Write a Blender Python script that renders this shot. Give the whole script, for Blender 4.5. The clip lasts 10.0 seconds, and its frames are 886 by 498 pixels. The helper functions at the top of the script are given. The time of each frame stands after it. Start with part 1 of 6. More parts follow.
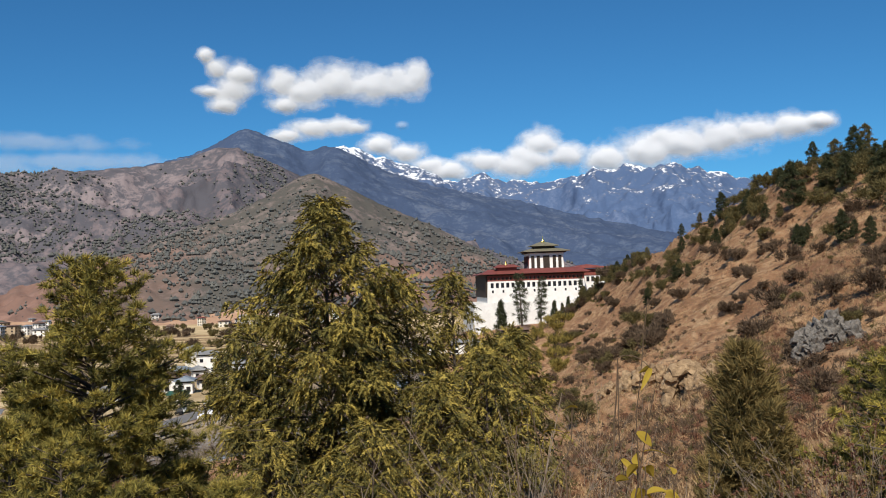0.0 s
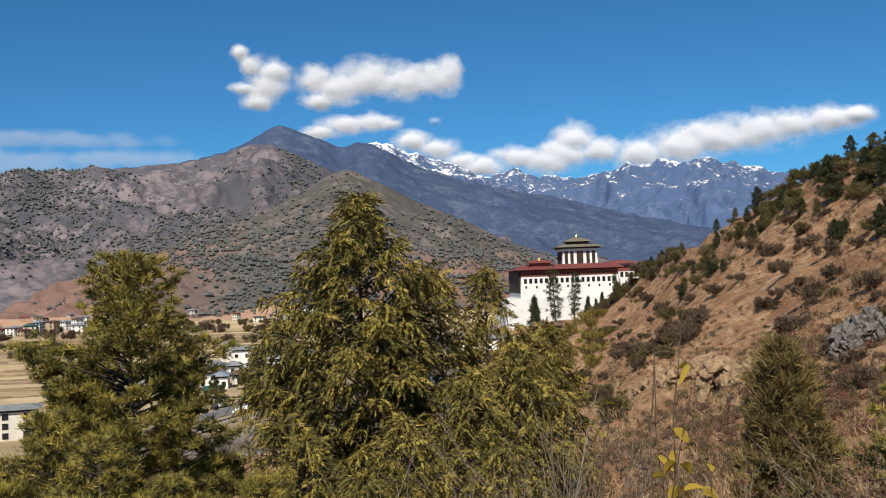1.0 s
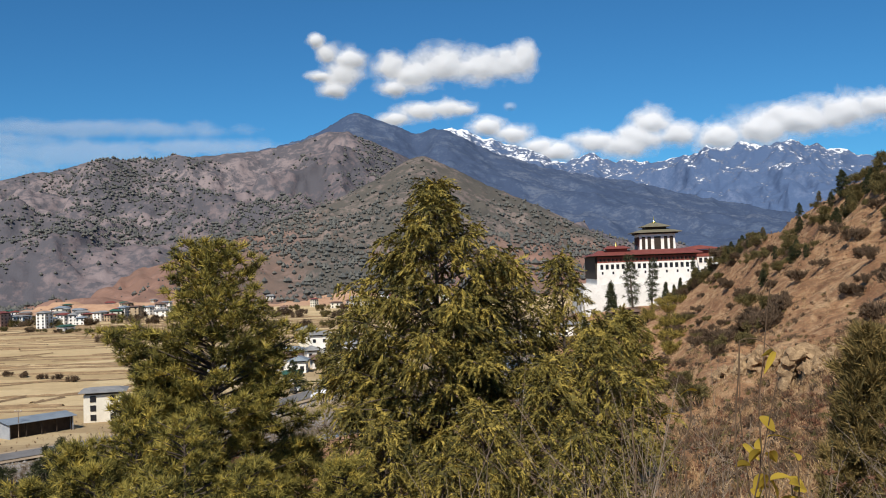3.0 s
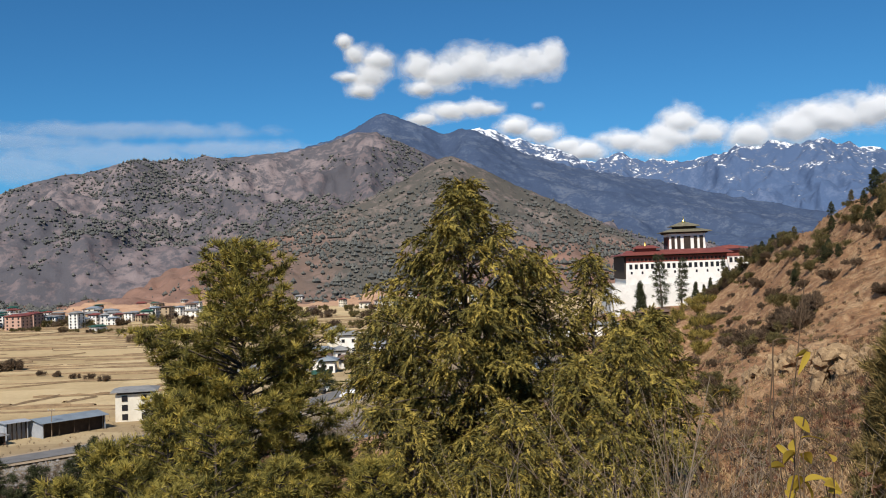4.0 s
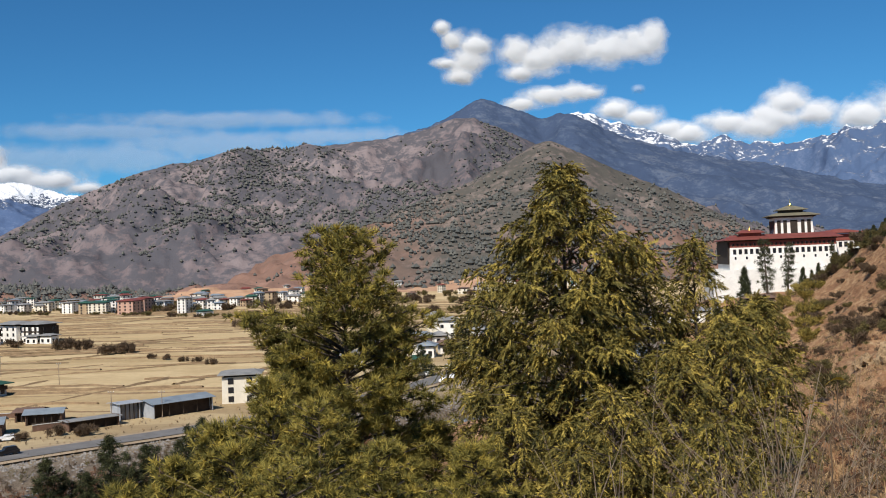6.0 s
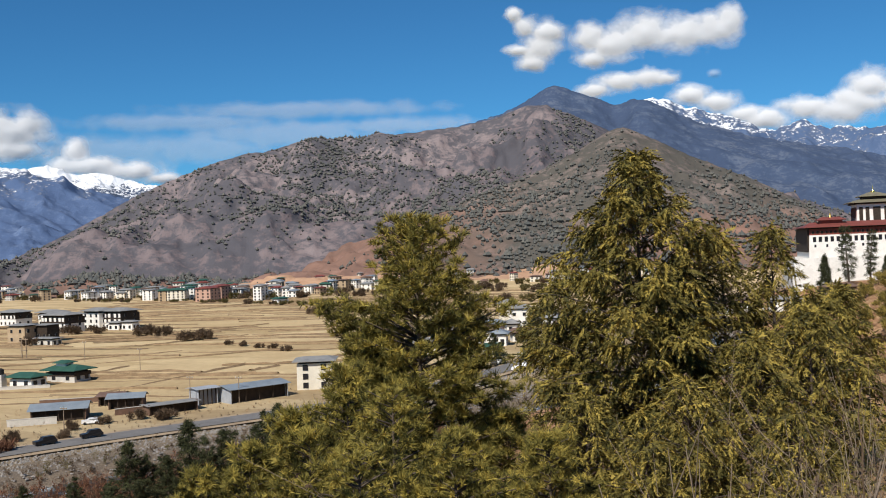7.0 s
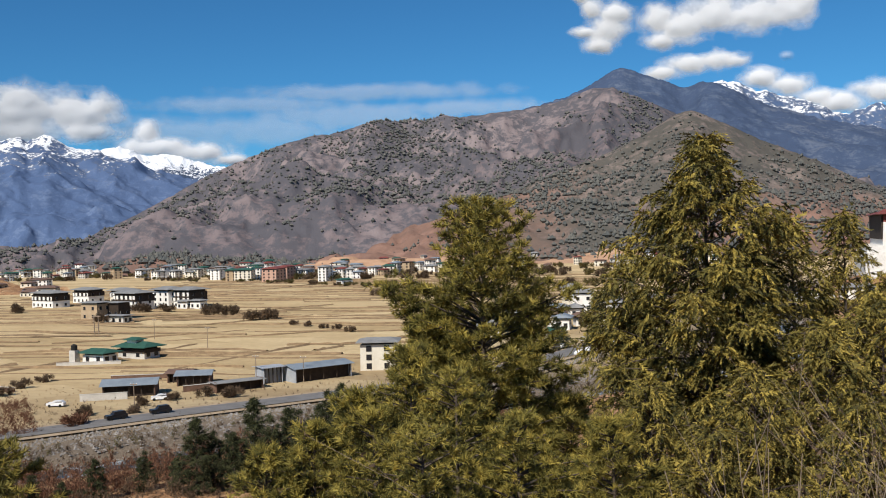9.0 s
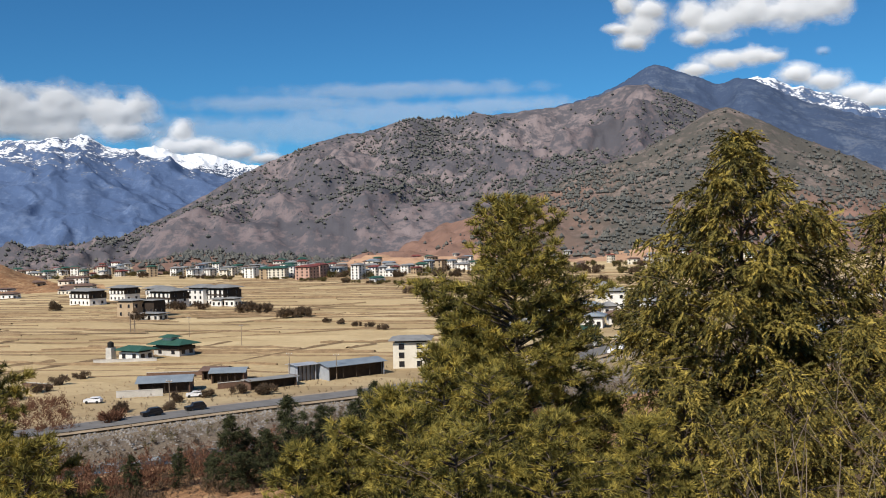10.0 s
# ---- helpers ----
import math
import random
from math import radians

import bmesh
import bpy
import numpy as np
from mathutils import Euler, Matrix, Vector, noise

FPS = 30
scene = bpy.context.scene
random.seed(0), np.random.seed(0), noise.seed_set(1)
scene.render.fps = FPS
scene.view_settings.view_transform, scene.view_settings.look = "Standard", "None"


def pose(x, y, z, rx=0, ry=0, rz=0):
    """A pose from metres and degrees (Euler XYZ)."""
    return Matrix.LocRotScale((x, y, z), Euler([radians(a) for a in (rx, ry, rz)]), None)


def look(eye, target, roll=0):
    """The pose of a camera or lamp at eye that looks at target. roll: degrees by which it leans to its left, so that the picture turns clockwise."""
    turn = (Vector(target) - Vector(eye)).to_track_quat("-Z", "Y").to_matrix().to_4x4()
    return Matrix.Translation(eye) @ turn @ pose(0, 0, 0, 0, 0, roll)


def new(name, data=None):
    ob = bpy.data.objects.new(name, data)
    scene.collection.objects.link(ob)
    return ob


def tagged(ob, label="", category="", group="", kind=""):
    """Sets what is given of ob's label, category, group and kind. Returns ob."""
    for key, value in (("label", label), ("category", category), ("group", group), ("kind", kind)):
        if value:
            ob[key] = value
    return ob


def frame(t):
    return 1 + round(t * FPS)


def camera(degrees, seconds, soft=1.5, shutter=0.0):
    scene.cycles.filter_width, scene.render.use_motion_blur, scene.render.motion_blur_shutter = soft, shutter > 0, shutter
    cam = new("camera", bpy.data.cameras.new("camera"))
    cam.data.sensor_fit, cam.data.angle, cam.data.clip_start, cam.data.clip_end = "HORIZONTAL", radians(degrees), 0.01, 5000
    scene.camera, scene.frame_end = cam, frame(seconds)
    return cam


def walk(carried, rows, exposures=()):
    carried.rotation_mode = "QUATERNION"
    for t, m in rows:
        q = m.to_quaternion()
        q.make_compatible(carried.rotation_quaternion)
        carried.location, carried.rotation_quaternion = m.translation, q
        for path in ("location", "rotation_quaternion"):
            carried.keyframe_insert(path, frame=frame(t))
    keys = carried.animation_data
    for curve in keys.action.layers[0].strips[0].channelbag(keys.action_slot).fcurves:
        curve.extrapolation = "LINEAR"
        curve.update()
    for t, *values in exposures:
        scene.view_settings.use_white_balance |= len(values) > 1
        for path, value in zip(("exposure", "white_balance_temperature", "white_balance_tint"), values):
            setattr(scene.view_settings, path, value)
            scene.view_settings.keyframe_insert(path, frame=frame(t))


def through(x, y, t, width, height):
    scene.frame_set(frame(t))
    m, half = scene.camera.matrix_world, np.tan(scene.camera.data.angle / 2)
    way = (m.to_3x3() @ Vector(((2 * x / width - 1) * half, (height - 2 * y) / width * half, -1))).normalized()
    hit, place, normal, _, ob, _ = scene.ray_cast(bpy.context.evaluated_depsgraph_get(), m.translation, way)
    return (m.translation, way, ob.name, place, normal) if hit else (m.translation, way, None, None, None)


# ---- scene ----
import itertools

cam = camera(47.28, 10.0, soft=1.0)
EYE = 37.0
# seconds, yaw to the left, pitch up, lean to the right
ROWS = [
    (0.0, 0.0, 2.025, 2.0), (0.5, 1.23, 1.832, 1.975), (1.0, 1.881, 1.85, 2.033), (1.5, 3.065, 1.654, 2.134),
    (2.0, 4.707, 1.539, 1.862), (2.5, 5.658, 1.195, 1.9), (4.0, 7.761, 1.27, 2.156), (4.5, 9.336, 1.114, 2.034),
    (5.0, 10.769, 0.923, 2.184), (5.5, 12.724, 0.583, 2.268), (5.7, 12.88, 0.62, 2.25), (6.8, 16.6, 0.42, 2.35), (7.0, 17.447, 0.153, 2.3), (7.5, 17.77, -0.029, 2.133),
    (8.0, 19.001, -0.204, 1.919), (8.5, 19.939, -0.463, 1.91), (9.0, 21.077, -0.69, 1.728), (9.5, 21.906, -0.753, 1.635),
    (10.0, 22.916, -0.743, 1.788),
]
walk(cam, [(t, pose(-0.012 * t, 0, EYE, 0, 0, yaw) @ pose(0, 0, 0, pitch) @ pose(0, 0, 0, 0, lean) @ pose(0, 0, 0, 90))
           for t, yaw, pitch, lean in ROWS])

# ---- light ----
SUN_DIR = Vector((-0.10, -0.69, 0.68)).normalized()      # towards the sun
world = bpy.data.worlds.new("sky")
scene.world = world
world.use_nodes = True
wn, wl = world.node_tree.nodes, world.node_tree.links
sky = wn.new("ShaderNodeTexSky")
sky.sky_type, sky.sun_disc = "NISHITA", False
sky.sun_elevation = math.asin(SUN_DIR.z)
sky.sun_rotation = math.atan2(SUN_DIR.x, SUN_DIR.y)
sky.altitude, sky.air_density, sky.dust_density, sky.ozone_density = 2500, 1.0, 0.1, 2.0
wn["Background"].inputs["Strength"].default_value = 0.072
tint = wn.new("ShaderNodeMix")
tint.data_type, tint.blend_type = "RGBA", "MULTIPLY"
tint.inputs[0].default_value, tint.inputs[7].default_value = 1.0, (0.36, 0.93, 1.27, 1)
wl.new(sky.outputs[0], tint.inputs[6])
wl.new(tint.outputs[2], wn["Background"].inputs["Color"])
sun = new("sun", bpy.data.lights.new("sun", "SUN"))
sun.data.energy, sun.data.angle, sun.data.color = 5.2, radians(0.53), (1.0, 0.935, 0.835)
sun.matrix_world = look(SUN_DIR * 100, (0, 0, 0))
scene.view_settings.exposure = 0.0


# ---- materials ----
def material(name, rough=0.9, metal=0.0, spec=0.3):
    m = bpy.data.materials.new(name)
    m.use_nodes = True
    b = m.node_tree.nodes["Principled BSDF"]
    b.inputs["Roughness"].default_value, b.inputs["Metallic"].default_value = rough, metal
    b.inputs["Specular IOR Level"].default_value = spec
    return m, m.node_tree.nodes, m.node_tree.links, b


def coords(n, l, kind="Object", scale=(1, 1, 1)):
    tc, mp = n.new("ShaderNodeTexCoord"), n.new("ShaderNodeMapping")
    mp.inputs["Scale"].default_value = scale
    l.new(tc.outputs[kind], mp.inputs["Vector"])
    return mp.outputs["Vector"]


def noise_tex(n, l, vec, scale, detail=4.0, rough=0.55, distort=0.0):
    t = n.new("ShaderNodeTexNoise")
    t.inputs["Scale"].default_value, t.inputs["Detail"].default_value = scale, detail
    t.inputs["Roughness"].default_value, t.inputs["Distortion"].default_value = rough, distort
    if vec is not None:
        l.new(vec, t.inputs["Vector"])
    return t.outputs["Fac"]


def ramp(n, l, fac, stops):
    r = n.new("ShaderNodeValToRGB")
    els = r.color_ramp.elements
    while len(els) < len(stops):
        els.new(0.5)
    for e, (p, c) in zip(els, stops):
        e.position = p
        e.color = (*c, 1) if len(c) == 3 else c
    if fac is not None:
        l.new(fac, r.inputs["Fac"])
    return r.outputs["Color"]


def mix(n, l, fac, a, b, blend="MIX"):
    m = n.new("ShaderNodeMix")
    m.data_type, m.blend_type = "RGBA", blend
    for sock, v in ((m.inputs[0], fac), (m.inputs[6], a), (m.inputs[7], b)):
        if isinstance(v, (int, float)):
            sock.default_value = v
        elif isinstance(v, tuple):
            sock.default_value = (*v, 1)
        else:
            l.new(v, sock)
    return m.outputs[2]


def calc(n, l, op, a, b=None, clamp=False):
    m = n.new("ShaderNodeMath")
    m.operation, m.use_clamp = op, clamp
    for sock, v in zip(m.inputs, (a, b)):
        if isinstance(v, (int, float)):
            sock.default_value = v
        elif v is not None:
            l.new(v, sock)
    return m.outputs[0]


def bump(n, l, b, height, strength, distance):
    u = n.new("ShaderNodeBump")
    u.inputs["Strength"].default_value, u.inputs["Distance"].default_value = strength, distance
    l.new(height, u.inputs["Height"])
    l.new(u.outputs["Normal"], b.inputs["Normal"])


def plain(name, c1, c2, scale=1.0, rough=0.85, metal=0.0, relief=0.0, per_object=0.0, kind="Object"):
    """A surface of two near colours in patches and grain."""
    m, n, l, b = material(name, rough, metal)
    v = coords(n, l, kind)
    f = mix(n, l, 0.4, noise_tex(n, l, v, scale, 3), noise_tex(n, l, v, scale * 9, 4))
    col = ramp(n, l, f, [(0.3, c1), (0.7, c2)])
    if per_object:
        info = n.new("ShaderNodeObjectInfo")
        k = calc(n, l, "MULTIPLY_ADD", info.outputs["Random"], per_object)
        k.node.inputs[2].default_value = 1 - per_object / 2
        hs = n.new("ShaderNodeHueSaturation")
        l.new(k, hs.inputs["Value"])
        l.new(col, hs.inputs["Color"])
        col = hs.outputs["Color"]
    l.new(col, b.inputs["Base Color"])
    if relief:
        bump(n, l, b, f, 0.6, relief)
    return m


def ground_material():
    """Dry grass, straw fields and bare soil; attribute 'zone': 0 hill, 0.5 river bank, 1 field."""
    m, n, l, b = material("dry_ground", 0.95, 0, 0.15)
    v = coords(n, l)
    big, mid, fine = noise_tex(n, l, v, 0.03, 5), noise_tex(n, l, v, 0.35, 5), noise_tex(n, l, v, 3.0, 5, 0.7)
    along = coords(n, l, "Object", (1.0, 0.32, 1.0))      # vegetation lies in bands along the contour
    mid_h = noise_tex(n, l, along, 0.42, 5, 0.6, 0.6)
    hill = ramp(n, l, mid_h, [(0.34, (0.234, 0.112, 0.055)), (0.50, (0.450, 0.245, 0.123)), (0.64, (0.619, 0.396, 0.213))])
    soil = ramp(n, l, fine, [(0.3, (0.18, 0.08, 0.042)), (0.7, (0.36, 0.165, 0.085))])
    hill = mix(n, l, ramp(n, l, big, [(0.52, (0, 0, 0)), (0.66, (0.75, 0.75, 0.75))]), hill, soil)
    clump = noise_tex(n, l, along, 1.3, 5, 0.65, 0.8)
    hill = mix(n, l, ramp(n, l, clump, [(0.36, (0.75, 0.75, 0.75)), (0.5, (0, 0, 0))]), hill, (0.20, 0.125, 0.075))
    hill = mix(n, l, ramp(n, l, clump, [(0.56, (0, 0, 0)), (0.72, (0.7, 0.7, 0.7))]), hill, (0.55, 0.41, 0.25))
    hill = mix(n, l, ramp(n, l, fine, [(0.35, (0.5, 0.5, 0.5)), (0.6, (0, 0, 0))]), hill, (0.15, 0.095, 0.055))
    # field: plots differ in tone
    vf = coords(n, l, "Object", (0.016, 0.05, 0.01))
    vor = n.new("ShaderNodeTexVoronoi")
    vor.inputs["Scale"].default_value = 1.0
    l.new(vf, vor.inputs["Vector"])
    sep = n.new("ShaderNodeSeparateColor")
    l.new(vor.outputs["Color"], sep.inputs["Color"])
    plot = ramp(n, l, sep.outputs[0], [(0.0, (0.42, 0.295, 0.15)), (0.5, (0.58, 0.43, 0.235)), (1.0, (0.70, 0.54, 0.31))])
    plot = mix(n, l, 0.35, plot, ramp(n, l, mid, [(0.3, (0.34, 0.24, 0.13)), (0.7, (0.62, 0.49, 0.28))]))
    plot = mix(n, l, ramp(n, l, big, [(0.52, (0, 0, 0)), (0.72, (0.5, 0.5, 0.5))]), plot, (0.40, 0.28, 0.15))
    bank = ramp(n, l, fine, [(0.3, (0.10, 0.075, 0.055)), (0.7, (0.26, 0.21, 0.16))])
    att = n.new("ShaderNodeAttribute")
    att.attribute_name = "zone"
    za = calc(n, l, "MULTIPLY", att.outputs["Fac"], 2.0, True)
    zb = calc(n, l, "SUBTRACT", calc(n, l, "MULTIPLY", att.outputs["Fac"], 2.0), 1.0, True)
    l.new(mix(n, l, zb, mix(n, l, za, hill, bank), plot), b.inputs["Base Color"])
    bump(n, l, b, mix(n, l, 0.5, fine, clump), 0.9, 0.5)
    return m


def mountain_material(name, low, mid_c, high, dark, size, snow=None, forest=0.5, relief=12.0, soil=None):
    """Scrub slopes with dark clumps; snow from a height upwards, broken by rock."""
    m, n, l, b = material(name, 0.95, 0, 0.1)
    v = coords(n, l)
    big, mid = noise_tex(n, l, v, 0.9 / size, 6, 0.6), noise_tex(n, l, v, 7 / size, 6, 0.65)
    fine = noise_tex(n, l, v, 40 / size, 5, 0.7)
    col = ramp(n, l, mix(n, l, 0.5, big, mid), [(0.36, low), (0.5, mid_c), (0.63, high)])
    col = mix(n, l, ramp(n, l, mix(n, l, 0.5, mid, fine), [(0.62 - 0.25 * forest, (0.85, 0.85, 0.85)), (0.70 - 0.25 * forest, (0, 0, 0))]), col, dark)
    if soil:
        sz = n.new("ShaderNodeSeparateXYZ")
        l.new(v, sz.inputs[0])
        low_part = calc(n, l, "SUBTRACT", 1.0, calc(n, l, "DIVIDE", sz.outputs[2], soil[3]))
        k = calc(n, l, "ADD", low_part, calc(n, l, "MULTIPLY", calc(n, l, "SUBTRACT", big, 0.52), 5.0))
        col = mix(n, l, ramp(n, l, k, [(0.2, (0, 0, 0)), (0.8, (0.75, 0.75, 0.75))]), col, mix(n, l, mid, (0.17, 0.10, 0.08), soil[:3]))
    if snow:
        sep = n.new("ShaderNodeSeparateXYZ")
        l.new(v, sep.inputs[0])
        h = calc(n, l, "DIVIDE", calc(n, l, "SUBTRACT", sep.outputs[2], snow[0]), snow[1])
        h = calc(n, l, "ADD", h, calc(n, l, "MULTIPLY", calc(n, l, "SUBTRACT", mix(n, l, 0.55, mid, fine), 0.5), 8.5))
        geo = n.new("ShaderNodeNewGeometry")
        sn = n.new("ShaderNodeSeparateXYZ")
        l.new(geo.outputs["Normal"], sn.inputs[0])
        h = calc(n, l, "ADD", h, calc(n, l, "MULTIPLY", calc(n, l, "SUBTRACT", sn.outputs[2], 0.74), snow[2]))
        # the rock's blue-grey carries distance haze in its colour
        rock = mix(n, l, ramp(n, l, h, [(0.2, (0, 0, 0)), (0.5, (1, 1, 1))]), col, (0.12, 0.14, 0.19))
        col = mix(n, l, ramp(n, l, h, [(0.6, (0, 0, 0)), (0.9, (1, 1, 1))]), rock, (0.86, 0.88, 0.92))
    l.new(col, b.inputs["Base Color"])
    bump(n, l, b, mix(n, l, 0.4, mid, fine), 0.8, relief)
    return m


M_GROUND = ground_material()
M_SCRUB = mountain_material("scrub_slope", (0.125, 0.100, 0.105), (0.176, 0.142, 0.146), (0.249, 0.204, 0.203), (0.085, 0.085, 0.098), 800, None, 0.56, 9)
M_SPUR = mountain_material("scrub_spur_slope", (0.123, 0.100, 0.090), (0.176, 0.141, 0.125), (0.246, 0.198, 0.174), (0.09, 0.086, 0.074), 520, None, 0.5, 8, (0.38, 0.205, 0.145, 130))
# conifer green turned slate blue: distance haze is put into these base colours
M_HAZY_FOREST = mountain_material("hazy_conifer_slope", (0.06, 0.088, 0.145), (0.078, 0.108, 0.17), (0.125, 0.148, 0.2), (0.052, 0.076, 0.135), 500, None, 0.5, 6)
# ridge below the snow coloured blue to imitate haze
M_HAZY_RIDGE = mountain_material("hazy_snow_ridge", (0.085, 0.13, 0.23), (0.105, 0.15, 0.25), (0.14, 0.18, 0.28), (0.075, 0.118, 0.215), 600, (425, 250, 2.2), 0.5, 10)
# forest below the summit painted pale blue, as seen through haze
M_HAZY_PEAK = mountain_material("hazy_snow_peak", (0.085, 0.135, 0.245), (0.11, 0.16, 0.275), (0.14, 0.19, 0.30), (0.078, 0.122, 0.23), 600, (356, 120, 2.2), 0.5, 8)
# bare slope under the deep snow has the same painted haze blue
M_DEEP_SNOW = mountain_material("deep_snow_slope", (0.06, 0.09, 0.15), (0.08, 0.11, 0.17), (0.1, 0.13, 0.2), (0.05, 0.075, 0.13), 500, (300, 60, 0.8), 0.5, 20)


# ---- mesh helpers ----
def quad_grid(nr, nc):
    i = np.arange(nr - 1)[:, None] * nc + np.arange(nc - 1)[None, :]
    return np.stack([i, i + 1, i + nc + 1, i + nc], -1).reshape(-1, 4)


def grid_mesh(name, P, mat, smooth=True):
    """P: rows x columns x 3."""
    nr, nc = P.shape[:2]
    f = quad_grid(nr, nc)
    me = bpy.data.meshes.new(name)
    me.vertices.add(nr * nc)
    me.vertices.foreach_set("co", P.reshape(-1).astype(np.float32))
    me.loops.add(len(f) * 4)
    me.loops.foreach_set("vertex_index", f.reshape(-1).astype(np.int32))
    me.polygons.add(len(f))
    me.polygons.foreach_set("loop_start", np.arange(len(f), dtype=np.int32) * 4)
    me.polygons.foreach_set("use_smooth", np.full(len(f), smooth))
    me.update(calc_edges=True)
    me.materials.append(mat)
    return me


def tri_mesh(name, V, mat):
    """Loose triangles: V is n x 3 x 3."""
    n3 = len(V)
    me = bpy.data.meshes.new(name)
    me.vertices.add(n3 * 3)
    me.vertices.foreach_set("co", V.reshape(-1).astype(np.float32))
    me.loops.add(n3 * 3)
    me.loops.foreach_set("vertex_index", np.arange(n3 * 3, dtype=np.int32))
    me.polygons.add(n3)
    me.polygons.foreach_set("loop_start", np.arange(n3, dtype=np.int32) * 3)
    me.update(calc_edges=True)
    me.materials.append(mat)
    return me


def part(name, bm, mat, parent, label=""):
    """One mesh object under a thing or a part."""
    if isinstance(bm, bmesh.types.BMesh):
        me = bpy.data.meshes.new(name)
        bm.to_mesh(me)
        bm.free()
        me.materials.append(mat)
    else:
        me = bm
    ob = new(name, me)
    ob.parent = parent
    if label:
        ob["label"] = label
    return ob


def thing(name, m, label, category, group="", kind=""):
    e = new(name)
    e.matrix_world = m
    return tagged(e, label, category, group, kind)


def box(bm, x0, x1, y0, y1, z0, z1, taper=0.0):
    """A box in bm; taper draws the top in on all sides."""
    t = taper
    v = [bm.verts.new(p) for p in ((x0, y0, z0), (x1, y0, z0), (x1, y1, z0), (x0, y1, z0),
                                   (x0 + t, y0 + t, z1), (x1 - t, y0 + t, z1), (x1 - t, y1 - t, z1), (x0 + t, y1 - t, z1))]
    for f in ((3, 2, 1, 0), (4, 5, 6, 7), (0, 1, 5, 4), (1, 2, 6, 5), (2, 3, 7, 6), (3, 0, 4, 7)):
        bm.faces.new([v[i] for i in f])
    return v


def boxed(*args, taper=0.0):
    bm = bmesh.new()
    box(bm, *args, taper=taper)
    return bm


def hip(x0, x1, y0, y1, z, rise, over, thick=0.25, ridge=0.5):
    """A hipped roof with eaves; ridge: how much of the length the ridge keeps."""
    bm = bmesh.new()
    x0, x1, y0, y1 = x0 - over, x1 + over, y0 - over, y1 + over
    cx, cy = (x0 + x1) / 2, (y0 + y1) / 2
    if x1 - x0 >= y1 - y0:
        h = (x1 - x0) / 2 * ridge
        top = [(cx - h, cy, z + rise), (cx + h, cy, z + rise)]
    else:
        h = (y1 - y0) / 2 * ridge
        top = [(cx, cy - h, z + rise), (cx, cy + h, z + rise)]
    c = [(x0, y0), (x1, y0), (x1, y1), (x0, y1)]
    lo = [bm.verts.new((*p, z - thick)) for p in c]
    up = [bm.verts.new((*p, z)) for p in c]
    t = [bm.verts.new(p) for p in top]
    bm.faces.new(lo[::-1])
    for i in range(4):
        bm.faces.new((lo[i], lo[(i + 1) % 4], up[(i + 1) % 4], up[i]))
    if x1 - x0 >= y1 - y0:
        bm.faces.new((up[0], up[1], t[1], t[0])), bm.faces.new((up[1], up[2], t[1]))
        bm.faces.new((up[2], up[3], t[0], t[1])), bm.faces.new((up[3], up[0], t[0]))
    else:
        bm.faces.new((up[0], up[1], t[0])), bm.faces.new((up[1], up[2], t[1], t[0]))
        bm.faces.new((up[2], up[3], t[1])), bm.faces.new((up[3], up[0], t[0], t[1]))
    return bm


# ---- ground ----
RIVER = [(-420, -200), (-312, -68), (-194, 52), (-122, 132), (-74, 205), (-26, 268), (-2, 330), (-18, 420), (-34, 520), (-10, 650), (60, 800), (260, 1000)]
CLEFT = (22.94, 98.3)
RIVER_P = np.array(RIVER, float)


def river_x(y):
    return np.interp(y, RIVER_P[:, 1], RIVER_P[:, 0])


def river_off(x, y):
    """Signed distance from the river's middle line, positive on the hill's side."""
    d = (x - river_x(y))
    k = np.gradient(RIVER_P[:, 0], RIVER_P[:, 1])
    return d / np.sqrt(1 + np.interp(y, RIVER_P[:, 1], k) ** 2)


def smooth(a, b, v):
    t = np.clip((v - a) / (b - a), 0, 1)
    return t * t * (3 - 2 * t)


def wave(x, y, k, seed):
    """Cheap rolling relief, about -1 to 1."""
    r = np.random.RandomState(seed)
    z = 0
    for i in range(7):
        a, p, f = r.uniform(0, 6.28), r.uniform(0, 6.28), k * r.uniform(0.5, 2.2)
        z = z + np.sin((x * np.cos(a) + y * np.sin(a)) * f + p + 1.3 * np.sin((x * np.sin(a) - y * np.cos(a)) * f * 0.7 + p * 3)) / 3.2
    return z


